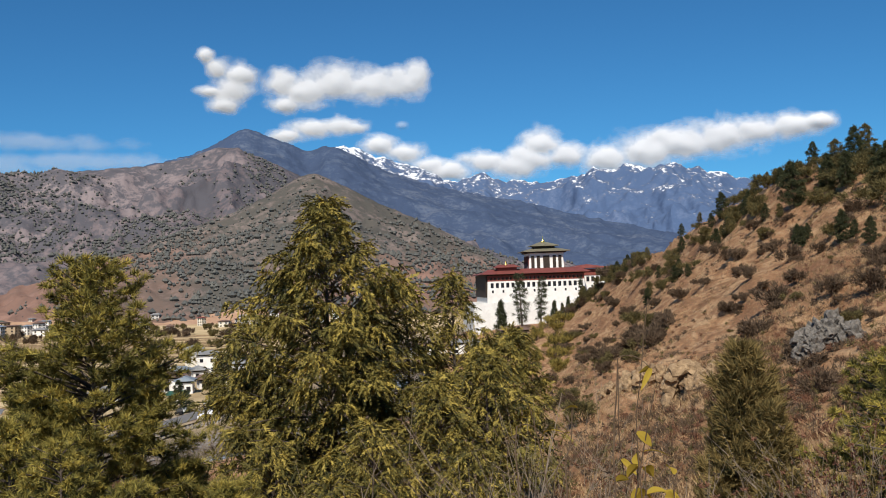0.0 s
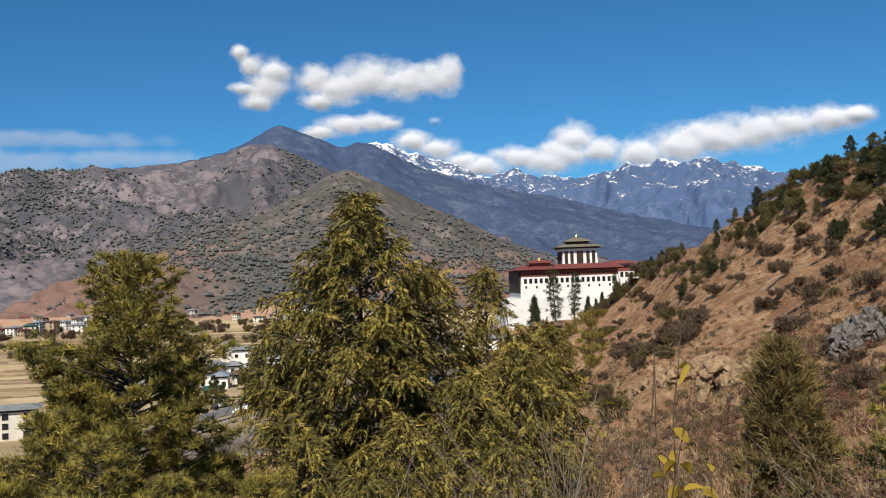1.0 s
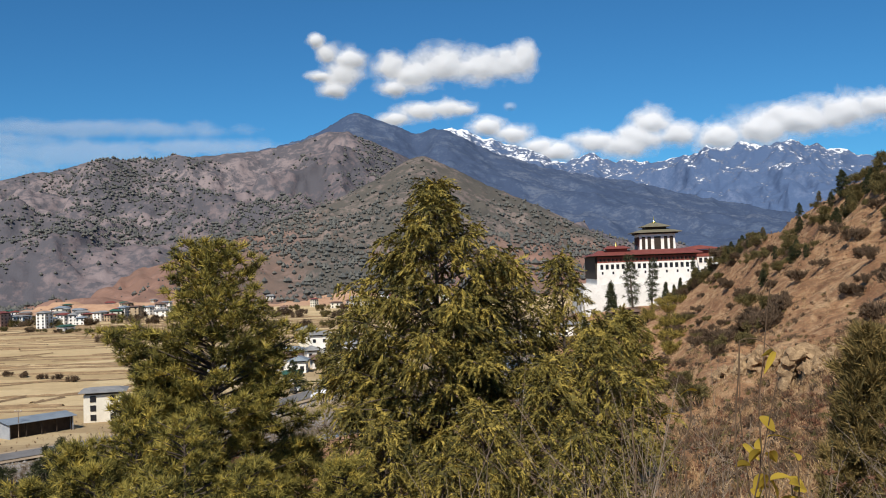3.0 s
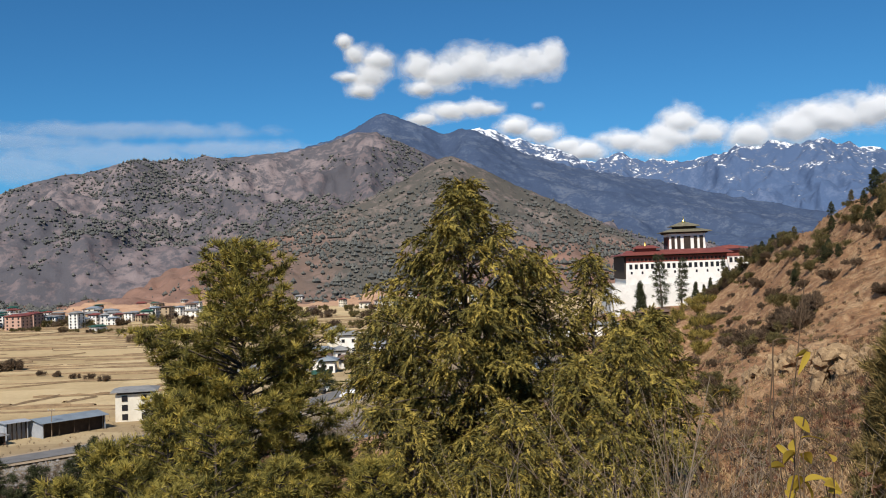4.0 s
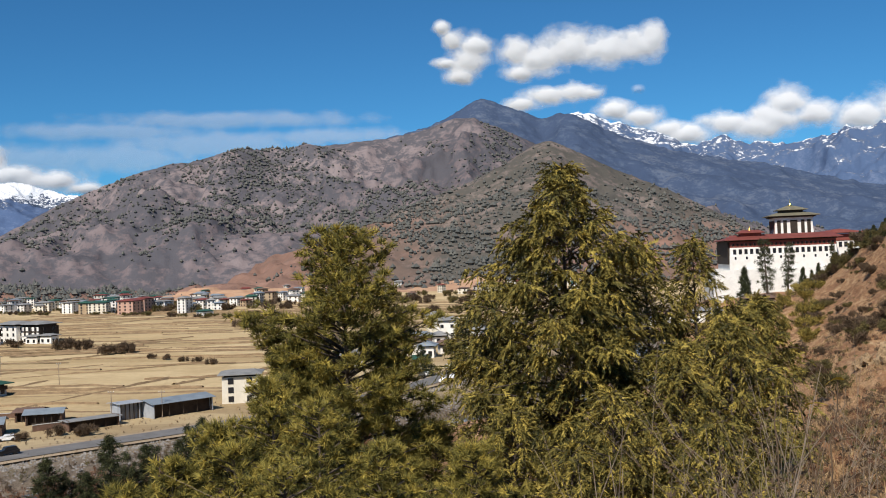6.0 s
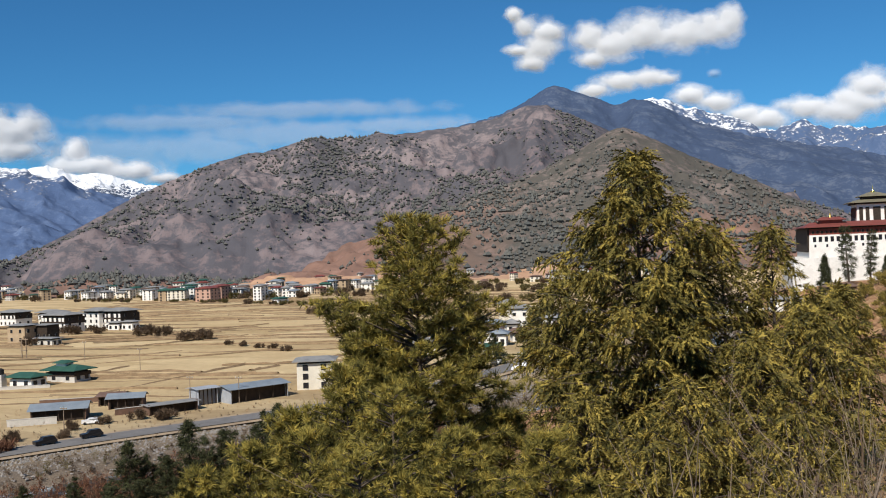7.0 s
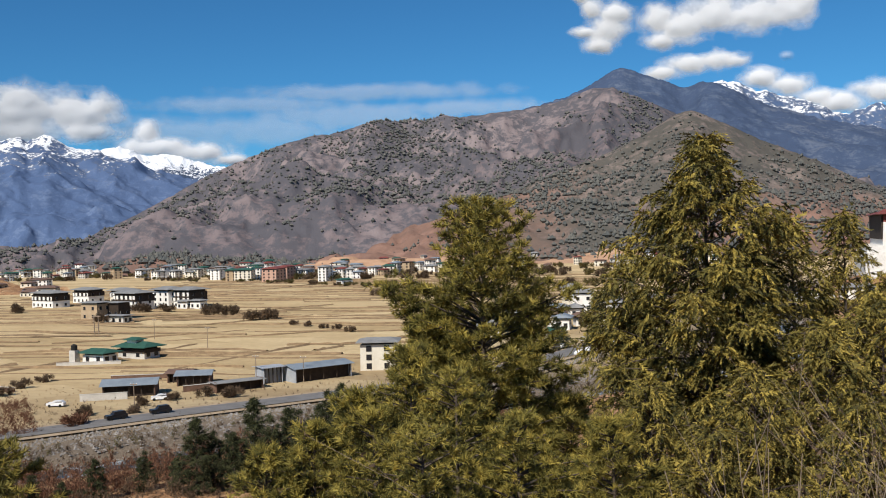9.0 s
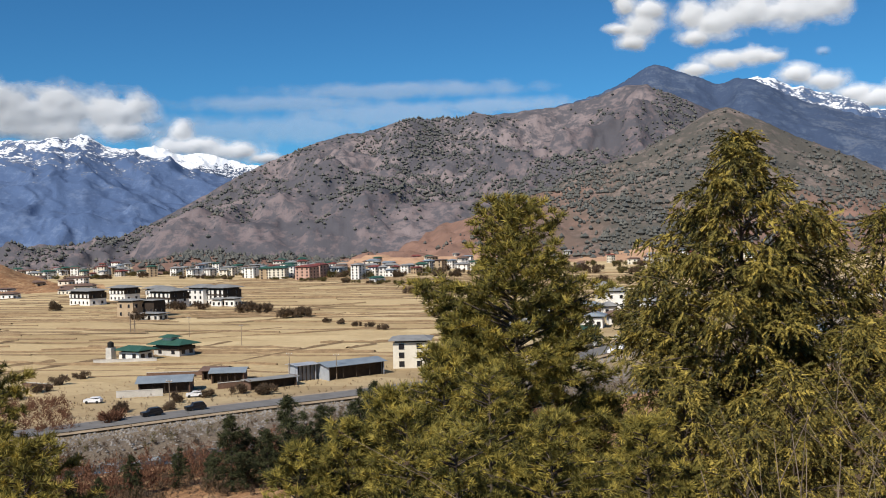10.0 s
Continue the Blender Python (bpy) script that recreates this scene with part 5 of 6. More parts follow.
def gabled(x, y, w, d, h, wall, roof, label, turn, slope=0.9, open_front=True, name="shed"):
    """A long shed with a shallow pitched roof; open_front closes the front with a dark panel for the shade inside."""
    e = thing(name, pose(x, y, float(height(x, y)) - 0.1, 0, 0, turn), label, "shed")
    part("back_wall", boxed(-w / 2, w / 2, d / 2 - 0.2, d / 2, 0, h), wall, e)
    part("side_wall", boxed(-w / 2, -w / 2 + 0.2, -d / 2, d / 2 - 0.2, 0, h + 0.3), wall, e)
    part("side_wall", boxed(w / 2 - 0.2, w / 2, -d / 2, d / 2 - 0.2, 0, h + 0.3), wall, e)
    # on open fronts this dark panel takes the place of the shaded inside
    part("front_wall_or_shade", boxed(-w / 2 + 0.2, w / 2 - 0.2, -d / 2 + 1.2, -d / 2 + 1.4, 0, h), M_TIMBER if open_front else wall, e)
    for i in range(5):
        px = -w / 2 + 0.4 + i * (w - 0.8) / 4
        part("post", boxed(px - 0.12, px + 0.12, -d / 2 + 0.1, -d / 2 + 0.34, 0, h), M_TIMBER, e)
    bm = bmesh.new()
    o = 0.7
    prof = [(-d / 2 - o, h), (0, h + slope), (d / 2 + o, h)]
    up = [[bm.verts.new((sx * (w / 2 + o), py, pz + 0.12)) for py, pz in prof] for sx in (-1, 1)]
    dn = [[bm.verts.new((sx * (w / 2 + o), py, pz)) for py, pz in prof] for sx in (-1, 1)]
    for i in (0, 1):
        bm.faces.new((up[0][i], up[1][i], up[1][i + 1], up[0][i + 1]))
        bm.faces.new((dn[0][i + 1], dn[1][i + 1], dn[1][i], dn[0][i]))
        for s in (0, 1):
            bm.faces.new((up[s][i], up[s][i + 1], dn[s][i + 1], dn[s][i]))
    bm.faces.new((up[0][0], dn[0][0], dn[1][0], up[1][0]))
    bm.faces.new((up[1][2], dn[1][2], dn[0][2], up[0][2]))
    bmesh.ops.recalc_face_normals(bm, faces=bm.faces)
    part("roof", bm, roof, e)
    return e


gabled(-130.5, 240.5, 17, 9, 3.6, M_SHEET, M_BLUEROOF, "long workshop shed with a blue-grey sheet roof", 58)
gabled(-139.5, 231.5, 5.5, 5, 4.2, M_SHEET, M_SHEET, "small grey sheet-metal shed beside the workshop", 58, 0.3, False)
gabled(-141, 218.5, 12.5, 4, 2.4, M_BRICK, M_GREYROOF, "low brick shed with a flat grey roof by the road", 55, 0.2)
gabled(-164, 206.5, 12.5, 8, 2.9, M_BRICK, M_BLUEROOF, "brick shack under a blue-grey sheet roof", 30, 1.2)
gabled(-158, 225, 8.5, 6, 2.8, M_BRICK, M_BLUEROOF, "dark shack under a rusty grey roof", 25, 1.0)
gabled(-165, 229, 6, 6, 2.6, M_BRICK, M_BROWNROOF, "small shack under a brown rusty roof", 15, 0.8)
# yard walls
for x0, y0, L, a, mat, hh in ((-165, 197.5, 11, 32, M_STONEBASE, 1.7), (-176, 232, 24, 25, M_BRICK, 1.3), (-150, 216, 9, 50, M_BRICK, 1.6), (-205, 205, 12, -8, M_BRICK, 1.2), (-220, 257, 20, 25, M_STONEBASE, 1.0)):
    e = thing("yard_wall", pose(x0, y0, float(height(x0, y0)) - 0.1, 0, 0, a), "low weathered yard wall beside the sheds", "wall")
    part("wall_body", boxed(-L / 2, L / 2, -0.18, 0.18, 0, hh), mat, e)
    part("coping", boxed(-L / 2 - 0.05, L / 2 + 0.05, -0.26, 0.26, hh, hh + 0.12), M_STONEBASE, e)

# the cream house behind the pine, houses by the river
house(-121.5, 262, 10, 10, 7.4, M_CREAM, M_GREYROOF, "three-storey cream house with brown windows", turn=20, storeys=3, rise=0.9, win=W_BROWN, name="cream_house")
house(-111, 470, 9.5, 9, 8.2, M_WHITEWASH, M_GREYROOF, "white two-storey house with a grey roof by the river", turn=12, storeys=2, win=W_BROWN)
house(-120, 482, 8, 9, 10.2, M_CREAM, M_GREYROOF, "cream house behind the white one", turn=12, storeys=3, win=W_BROWN)
house(-128, 405, 11, 9, 6.0, M_WHITEWASH, M_BROWNROOF, "white house under a dark rusty roof by the river", turn=10, storeys=2, win=W_BROWN)
house(-104, 386, 10, 8, 5.2, M_WHITEWASH, M_BROWNROOF, "small white house under a dark roof by the river", turn=15, storeys=2, win=W_BROWN)
house(-91, 341, 6, 5, 3.0, M_STONEBASE, M_GREENROOF, "small kiosk with a bright green roof beside the road", turn=10, storeys=1, rise=1.1)
house(-118, 350, 9, 7, 4.0, M_WHITEWASH, M_GREYROOF, "low white house with a grey roof by the road", turn=10, storeys=1)
house(10, 505, 16, 9, 5.0, M_WHITEWASH, M_GREYROOF, "white riverside house with a grey roof below the fortress", turn=5, storeys=2, win=W_BROWN)
house(-9, 500, 18, 9, 5.0, M_WHITEWASH, M_BROWNROOF, "white riverside house with a brown roof below the fortress", turn=5, storeys=2, win=W_BROWN)
house(34, 500, 14, 9, 5.0, M_TAN, M_BROWNROOF, "tan house with a brown roof below the fortress", turn=5, storeys=2, win=W_BROWN, z=8)

# the town at the foot of the mountain
town = random.Random(11)
WALLS = (M_WHITEWASH, M_WHITEWASH, M_CREAM, M_CREAM, M_TAN, M_STONEBASE)
ROOFS = (M_GREYROOF, M_GREYROOF, M_BROWNROOF, M_BLUEROOF, M_GREENROOF, M_REDROOF)
WORDS = {M_WHITEWASH: "white", M_CREAM: "cream", M_TAN: "tan", M_STONEBASE: "pale grey", M_PINKWALL: "pink-brown",
         M_GREYROOF: "grey", M_BROWNROOF: "brown", M_BLUEROOF: "blue-grey", M_GREENROOF: "green", M_REDROOF: "red"}


def town_house(az, d, w, dp, h, wall, roof, storeys):
    x, y = polar(az, d)
    house(x, y, w, dp, h, wall, roof, "%s town building of %s storeys under a %s roof" % (WORDS[wall], ("one", "two", "three", "four", "five")[storeys - 1], WORDS[roof]),
          turn=town.uniform(-35, 25), storeys=storeys, rise=town.uniform(0.8, 2.0), win=W_BROWN, group="buildings of the town", name="town_building", z=-0.2)


for az, d, w, dp, h, wall, roof, st in ((-30.6, 930, 24, 18, 15, M_PINKWALL, M_REDROOF, 4), (-29.9, 960, 18, 16, 16, M_PINKWALL, M_REDROOF, 4), (-27.75, 905, 13, 12, 16.5, M_WHITEWASH, M_GREYROOF, 5),
                                        (-26.7, 800, 13, 11, 4.5, M_WHITEWASH, M_GREENROOF, 1), (-32.2, 1000, 26, 14, 13, M_CREAM, M_GREENROOF, 4), (-32.9, 1010, 16, 14, 13, M_TAN, M_GREENROOF, 4),
                                        (-31.6, 1040, 20, 14, 16, M_WHITEWASH, M_GREENROOF, 4), (-33.6, 1060, 18, 14, 13, M_WHITEWASH, M_GREYROOF, 4), (-36.8, 1160, 18, 12, 10, M_WHITEWASH, M_GREYROOF, 3),
                                        (-35.9, 1150, 14, 12, 9, M_WHITEWASH, M_GREYROOF, 3), (-34.9, 1140, 24, 12, 11, M_CREAM, M_GREYROOF, 3), (-28.9, 960, 20, 13, 11, M_WHITEWASH, M_GREYROOF, 3),
                                        (-25.9, 980, 20, 13, 11, M_WHITEWASH, M_GREYROOF, 3), (-25.0, 990, 20, 13, 10, M_WHITEWASH, M_GREYROOF, 3)):
    town_house(az, d + town.uniform(0, 60), w * 0.66, dp, h * 0.78, wall, roof, st)
for i in range(185):
    az = town.uniform(-46, -19) if i < 155 else town.uniform(-19, -4)
    near = np.interp(az, [-46, -40, -36, -32, -27, -24, -4], [1250, 1200, 1180, 1020, 920, 1000, 1000])
    st = town.choice((2, 2, 3, 3, 4))
    town_house(az, near + 10 + 420 * town.random() ** 1.5, town.uniform(6, 13), town.uniform(7, 12), st * 2.9, town.choice(WALLS), town.choice(ROOFS), st)
for i in range(16):
    st = town.choice((1, 2, 2))
    town_house(town.uniform(-47, -42), town.uniform(820, 1150), town.uniform(10, 18), 9, st * 3.2, town.choice(WALLS), M_BROWNROOF, st)


# ---- earth cuts, small hill and trees of the valley ----
def mound(name, az, d, ra, rd, h, mat, label, seed, steps=0.0, category="hill"):
    """A low rise, its long axis across the line of sight; steps cuts it into terraces."""
    cx, cy = polar(az, d)
    a = radians(az)
    U, V = np.meshgrid(np.linspace(-1.5, 1.5, 90), np.linspace(-1.5, 1.5, 50))
    X = cx + U * ra * math.cos(a) + V * rd * math.sin(a)
    Y = cy - U * ra * math.sin(a) + V * rd * math.cos(a)
    Z = h * np.exp(-(U ** 2 + V ** 2) * 1.6) * (1 + 0.25 * wave(X, Y, 0.03, seed)) + 0.06 * h * wave(X, Y, 0.12, seed + 1)
    if steps:
        q = Z / steps
        Z = steps * (np.floor(q) + smooth(0.55, 1.0, q - np.floor(q)))
    return tagged(new(name, grid_mesh(name, np.stack([X, Y, Z - 1.2], -1), mat)), label, category, kind="structure")


mound("earth_bank", -23.6, 1290, 150, 60, 16, M_ORANGE_EARTH, "bare orange earth cut into terraces above the town", 3, 3.0)
mound("earth_bank", -27.0, 1330, 90, 50, 15, M_ORANGE_EARTH, "pale bare earth bank above the town", 8, 4.0)
mound("earth_bank", -11.4, 1330, 150, 70, 13, M_ORANGE_EARTH, "bare orange earth cut at the foot of the mountain", 5)
mound("earth_bank", -6.6, 1380, 130, 70, 15, M_ORANGE_EARTH, "bare orange earth cut at the foot of the mountain", 6)
mound("small_hill", -50.0, 1000, 95, 70, 36, M_GROUND, "brown grassy hillock with bare soil", 7, category="hill")

bare = random.Random(3)


def valley_tree(az, d, sc, kind, label):
    x, y = polar(az, d)
    me = {"brown": brown_shrubs, "green": green_shrubs, "red": red_shrubs}[kind][bare.randrange(3)]
    plant_shrub(me, x, y, label, sc, bare.uniform(0, 360), "trees of the valley", "bare_tree")


for i in range(170):
    az = bare.uniform(-46, -4)
    near = np.interp(az, [-46, -40, -36, -32, -27, -24, -4], [1200, 1180, 1160, 1000, 880, 900, 820])
    valley_tree(az, near + bare.uniform(0, 300), bare.uniform(2.5, 5.0), bare.choice(("brown", "brown", "green")), "leafless tree among the town buildings")
for az, d, sc in ((-34.2, 540, 3.6), (-33.6, 535, 3.8), (-33.0, 530, 3.4), (-31.9, 490, 3.2), (-31.3, 488, 3.4), (-30.8, 490, 3.0), (-38.2, 600, 3.2), (-37.4, 590, 3.0), (-39.8, 520, 3.0), (-43.9, 640, 3.5), (-24.2, 640, 3.2), (-24.8, 660, 3.4), (-23.5, 650, 3.2),
                  (-36.6, 585, 3.0), (-28.9, 440, 1.6), (-28.0, 430, 1.5), (-29.6, 450, 1.5), (-27.2, 420, 1.6), (-26.4, 410, 1.7), (-42.6, 300, 1.4), (-43.8, 290, 1.7), (-45.0, 280, 1.8), (-46.2, 270, 1.9)):
    valley_tree(az, d, sc, "brown", "leafless grey-brown hedge tree in the fields")
for az, d, sc in ((-40.6, 236, 1.5), (-39.0, 262, 1.3), (-36.0, 292, 1.6), (-37.9, 246, 1.4), (-36.5, 250, 1.4), (-34.6, 252, 1.6), (-33.2, 248, 1.6), (-32.9, 250, 1.5), (-41.2, 222, 1.5), (-38.4, 232, 1.4), (-35.6, 288, 1.5), (-29.0, 275, 1.8)):
    valley_tree(az, d, sc, bare.choice(("brown", "red")), "bare brown bush beside the sheds")
for i in range(40):
    az = bare.uniform(-20, 1)
    valley_tree(az, bare.uniform(400, 820), bare.uniform(2.5, 4.5), bare.choice(("green", "brown", "green")), "dull green tree beside the river")

# foliage lightened and greyed, the softening of haze put into its colour
M_MOUNTTREE = leaf_material("hazy_tree_foliage", (0.07, 0.075, 0.074), (0.135, 0.13, 0.112), 0.0)
for i in range(44):
    az = bare.uniform(-38, -23)
    valley_tree(az, np.interp(az, [-38, -32, -27, -23], [1110, 960, 800, 800]) + bare.uniform(0, 60), bare.uniform(1.4, 3.0), bare.choice(("brown", "green")), "bare tree at the edge of the town")
for i in range(46):
    az, d = bare.uniform(-18.5, -1.5), bare.uniform(290, 520)
    x, y = polar(az, d)
    if river_off(x, y) < -46 or river_off(x, y) > 16:
        plant_tree(bank_pine[i % 3], x, y, "dark conifer among the riverside houses", "dark_conifer", bare.uniform(1.2, 2.4), i * 33, "conifers among the riverside houses")
for i in range(12):
    az, d = bare.uniform(-17, -10), bare.uniform(330, 500)
    x, y = polar(az, d)
    if river_off(x, y) < -50:
        house(x, y, bare.uniform(6, 11), bare.uniform(6, 8), bare.uniform(3, 5.5), bare.choice((M_WHITEWASH, M_WHITEWASH, M_TAN)), bare.choice((M_GREYROOF, M_BROWNROOF, M_BLUEROOF)), "small riverside house with a sheet roof", turn=bare.uniform(-20, 40), storeys=1, win=W_BROWN, group="riverside houses")

# trees dotted over the scrub mountain
def mountain_trees(G, n, seed, bias=0.05):
    rng = np.random.RandomState(seed)
    nr, nc = G.shape[:2]
    i, j = rng.uniform(0, nr - 5, n), rng.uniform(0, nc - 2, n)
    i0, j0 = i.astype(int), j.astype(int)
    fi, fj = (i - i0)[:, None], (j - j0)[:, None]
    P = (G[i0, j0] * (1 - fi) + G[i0 + 1, j0] * fi) * (1 - fj) + (G[i0, j0 + 1] * (1 - fi) + G[i0 + 1, j0 + 1] * fi) * fj
    keep = wave(P[:, 0], P[:, 1], 0.006, 5) + 0.6 * wave(P[:, 0], P[:, 1], 0.02, 6) + rng.normal(0, 0.5, n) > bias
    P = P[keep]
    m = len(P)
    h = 2.0 + 6.5 * rng.uniform(0, 1, (m, 1)) ** 1.8
    r = h * rng.uniform(0.35, 0.75, (m, 1))
    tris = []
    ang = rng.uniform(0, 6.28, (m, 1))
    for k in range(5):
        a0, a1 = ang + k * 1.2566, ang + (k + 1) * 1.2566
        b0 = P + np.concatenate([np.cos(a0) * r, np.sin(a0) * r, 0.35 * h], 1)
        b1 = P + np.concatenate([np.cos(a1) * r, np.sin(a1) * r, 0.35 * h], 1)
        top = P + np.concatenate([0 * h, 0 * h, h], 1)
        foot = P - np.concatenate([0 * h, 0 * h, 0.3 * h], 1)
        tris += [np.stack([b0, b1, top], 1), np.stack([b1, b0, foot], 1)]
    return np.concatenate(tris)


tagged(new("mountain_trees", tri_mesh("mountain_trees", mountain_trees(SCRUB_P, 60000, 41, 0.3), M_MOUNTTREE)), "dark scattered trees over the scrub mountain", "trees", kind="stuff")
tagged(new("spur_trees", tri_mesh("spur_trees", mountain_trees(SPUR_P, 18000, 42, 0.15), M_MOUNTTREE)), "dark trees dotted over the nearer spur", "trees", kind="stuff")


# ---- vehicles and poles ----
def car_meshes(paint, tall=1.75, length=4.5):
    bm = bmesh.new()
    prof = [(-0.5, 0.35), (-0.5, 0.95), (-0.44, 1.02), (-0.20, 1.06), (-0.10, 0.98 * tall), (0.36, tall), (0.46, 1.1), (0.5, 0.98), (0.5, 0.35)]
    sides = []
    for s in (-1, 1):
        sides.append([bm.verts.new((px * length, s * (0.88 if pz < 1.1 else 0.72), pz)) for px, pz in prof])
    k = len(prof)
    for i in range(k):
        bm.faces.new((sides[0][i], sides[0][(i + 1) % k], sides[1][(i + 1) % k], sides[1][i]))
    bm.faces.new(sides[0][::-1]), bm.faces.new(sides[1])
    bmesh.ops.recalc_face_normals(bm, faces=bm.faces)
    body = bpy.data.meshes.new("body")
    bm.to_mesh(body)
    bm.free()
    body.materials.append(paint)
    glass = bmesh.new()
    box(glass, -0.14 * length, 0.40 * length, -0.80, 0.80, 1.12, tall - 0.2)
    g = bpy.data.meshes.new("window_band")
    glass.to_mesh(g)
    glass.free()
    g.materials.append(M_GLASSDARK)
    wb = bmesh.new()
    bmesh.ops.create_cone(wb, cap_ends=True, segments=14, radius1=0.34, radius2=0.34, depth=0.22, matrix=pose(0, 0, 0, 90))
    w = bpy.data.meshes.new("wheel")
    wb.to_mesh(w)
    wb.free()
    w.materials.append(M_TYRE)
    return body, g, w, length


CAR_DARK, CAR_WHITE = car_meshes(M_CARDARK), car_meshes(M_CARWHITE, 1.5, 4.1)


def car(kit, x, y, turn, label, group="", z=None):
    e = thing("car", pose(x, y, float(height(x, y)) if z is None else z, 0, 0, turn), label, "car", group)
    put("body", kit[0], e, Matrix())
    put("window_band", kit[1], e, Matrix())
    for sx in (-0.31, 0.31):
        for sy in (-0.80, 0.80):
            put("wheel", kit[2], e, pose(sx * kit[3], sy, 0.34))
    return e


def on_road(q, side=0.0):
    """A place on the road at plan height y = q, with the road's heading."""
    p = np.array(ROAD)
    x = float(np.interp(q, p[:, 1], p[:, 0]))
    x2 = float(np.interp(q + 4, p[:, 1], p[:, 0]))
    a = math.atan2(4, x2 - x)
    return x + side * math.sin(a), q - side * math.cos(a), math.degrees(a)


for q in (173.0, 181.3):
    x, y, a = on_road(q, -1.2)
    car(CAR_DARK, x, y, a, "dark sport utility car on the grey road", "cars on the road", 0.62)
car(CAR_WHITE, -170, 187, 20, "white car parked beside the yard", "parked cars")
car(CAR_WHITE, -151, 200.5, 35, "silver-white car parked beside the sheds", "parked cars")
for i in range(11):
    q = 292 + i * 5.2
    x, y, a = on_road(q, bare.choice((-6.5, 5.2)))
    car(CAR_WHITE if i % 3 else CAR_DARK, x, y, a + bare.uniform(-15, 15), "white car parked along the riverside road" if i % 3 else "dark car parked along the riverside road", "parked cars", 0.5)


def pole(x, y, h, label, arm=True, mat=M_STALK, name="utility_pole", r=0.12):
    e = thing(name, pose(x, y, float(height(x, y)) - 0.1), label, "pole")
    bm = bmesh.new()
    bmesh.ops.create_cone(bm, cap_ends=True, segments=8, radius1=r, radius2=r * 0.7, depth=h, matrix=Matrix.Translation((0, 0, h / 2)))
    part("post", bm, mat, e)
    if arm:
        part("cross_arm", boxed(-0.9, 0.9, -0.07, 0.07, h - 0.5, h - 0.32), mat, e)
        for sx in (-0.75, 0, 0.75):
            part("insulator", boxed(sx - 0.07, sx + 0.07, -0.07, 0.07, h - 0.32, h - 0.1), M_WHITEWASH, e)
    return e


for x, y, h in ((-147, 186, 6.5), (-140, 226, 8), (-205, 300, 8), (-250, 330, 8), (-130, 233, 7)):
    pole(x, y, h, "weathered timber utility pole in the fields")
e = thing("transformer_frame", pose(-289, 343, 0), "two-legged pole frame with a crossbeam in the fields", "pole")
for sx in (-1.1, 1.1):
    part("post", boxed(sx - 0.14, sx + 0.14, -0.14, 0.14, -0.1, 8.5), M_STALK, e)
part("crossbeam", boxed(-2.2, 2.2, -0.15, 0.15, 7.9, 8.25), M_STALK, e)
part("platform", boxed(-1.4, 1.4, -0.5, 0.5, 3.4, 3.6), M_STALK, e)


# ---- clouds ----
def cloud_material(name, cover):
    m, n, l, b = material(name, 1.0, 0, 0.0)
    b.inputs["Base Color"].default_value = (0.67, 0.67, 0.68, 1)
    att = n.new("ShaderNodeAttribute")
    att.attribute_name = "puff"
    v = coords(n, l)
    f = noise_tex(n, l, v, 0.006, 6, 0.58, 0.6)
    g = calc(n, l, "ADD", att.outputs["Fac"], calc(n, l, "MULTIPLY", calc(n, l, "SUBTRACT", f, 0.5), 1.0))
    a = calc(n, l, "MULTIPLY", ramp(n, l, g, [(0.22, (0, 0, 0)), (1.15, (1, 1, 1))]), cover)
    l.new(a, b.inputs["Alpha"])
    return m


M_CLOUD = cloud_material("white_cumulus", 0.97)
M_WISP = cloud_material("thin_cirrus", 0.30)


def cloud(blobs, mat, label, seed, puff=16.0, dist=4780.0):
    """A cloud far behind the mountains, its billows bulging towards the valley. blobs: bearing, rise, half width, half height in degrees."""
    b = np.array(blobs)
    a0, a1 = (b[:, 0] - b[:, 2] * 2.2).min(), (b[:, 0] + b[:, 2] * 2.2).max()
    e0, e1 = (b[:, 1] - b[:, 3] * 2.2).min(), (b[:, 1] + b[:, 3] * 2.2).max()
    na, ne = int((a1 - a0) * 16) + 8, int((e1 - e0) * 16) + 8
    A, E = np.meshgrid(np.linspace(a0, a1, na), np.linspace(e0, e1, ne))
    D = np.zeros_like(A)
    for az, el, ra, re in blobs:
        D = np.maximum(D, 1.25 * np.exp(-(((A - az) / ra) ** 2 + ((E - el) / re) ** 2) * 0.75)) + 0.10 * np.exp(-(((A - az) / ra) ** 2 + ((E - el) / re) ** 2))
    N = np.array([[noise.fractal((x * 0.8, y * 1.2, seed), 0.8, 2.1, 5) for x, y in zip(ra, re)] for ra, re in zip(A, E)])
    D = D + 0.34 * N * np.clip(D * 2, 0, 1)
    edge = np.minimum.reduce([A - a0, a1 - A, (E - e0) * 1.5, (e1 - E) * 1.5])
    D = D * np.clip(edge / 0.3, 0, 1)
    S = D.copy()
    for _ in range(14):
        S[1:-1, 1:-1] = (S[:-2, 1:-1] + S[2:, 1:-1] + S[1:-1, :-2] + S[1:-1, 2:] + S[1:-1, 1:-1]) / 5
    R = dist - puff * np.clip(S, 0, 2.2)
    ar, er = np.radians(A), np.radians(E)
    P = np.stack([R * np.sin(ar) * np.cos(er), R * np.cos(ar) * np.cos(er), EYE + R * np.sin(er)], -1)
    me = grid_mesh("cloud", P[::-1], mat)
    at = me.attributes.new("puff", "FLOAT", "POINT")
    at.data.foreach_set("value", D[::-1].reshape(-1).astype(np.float32))
    o = new("cloud", me)
    return tagged(o, label, "cloud", kind="structure")


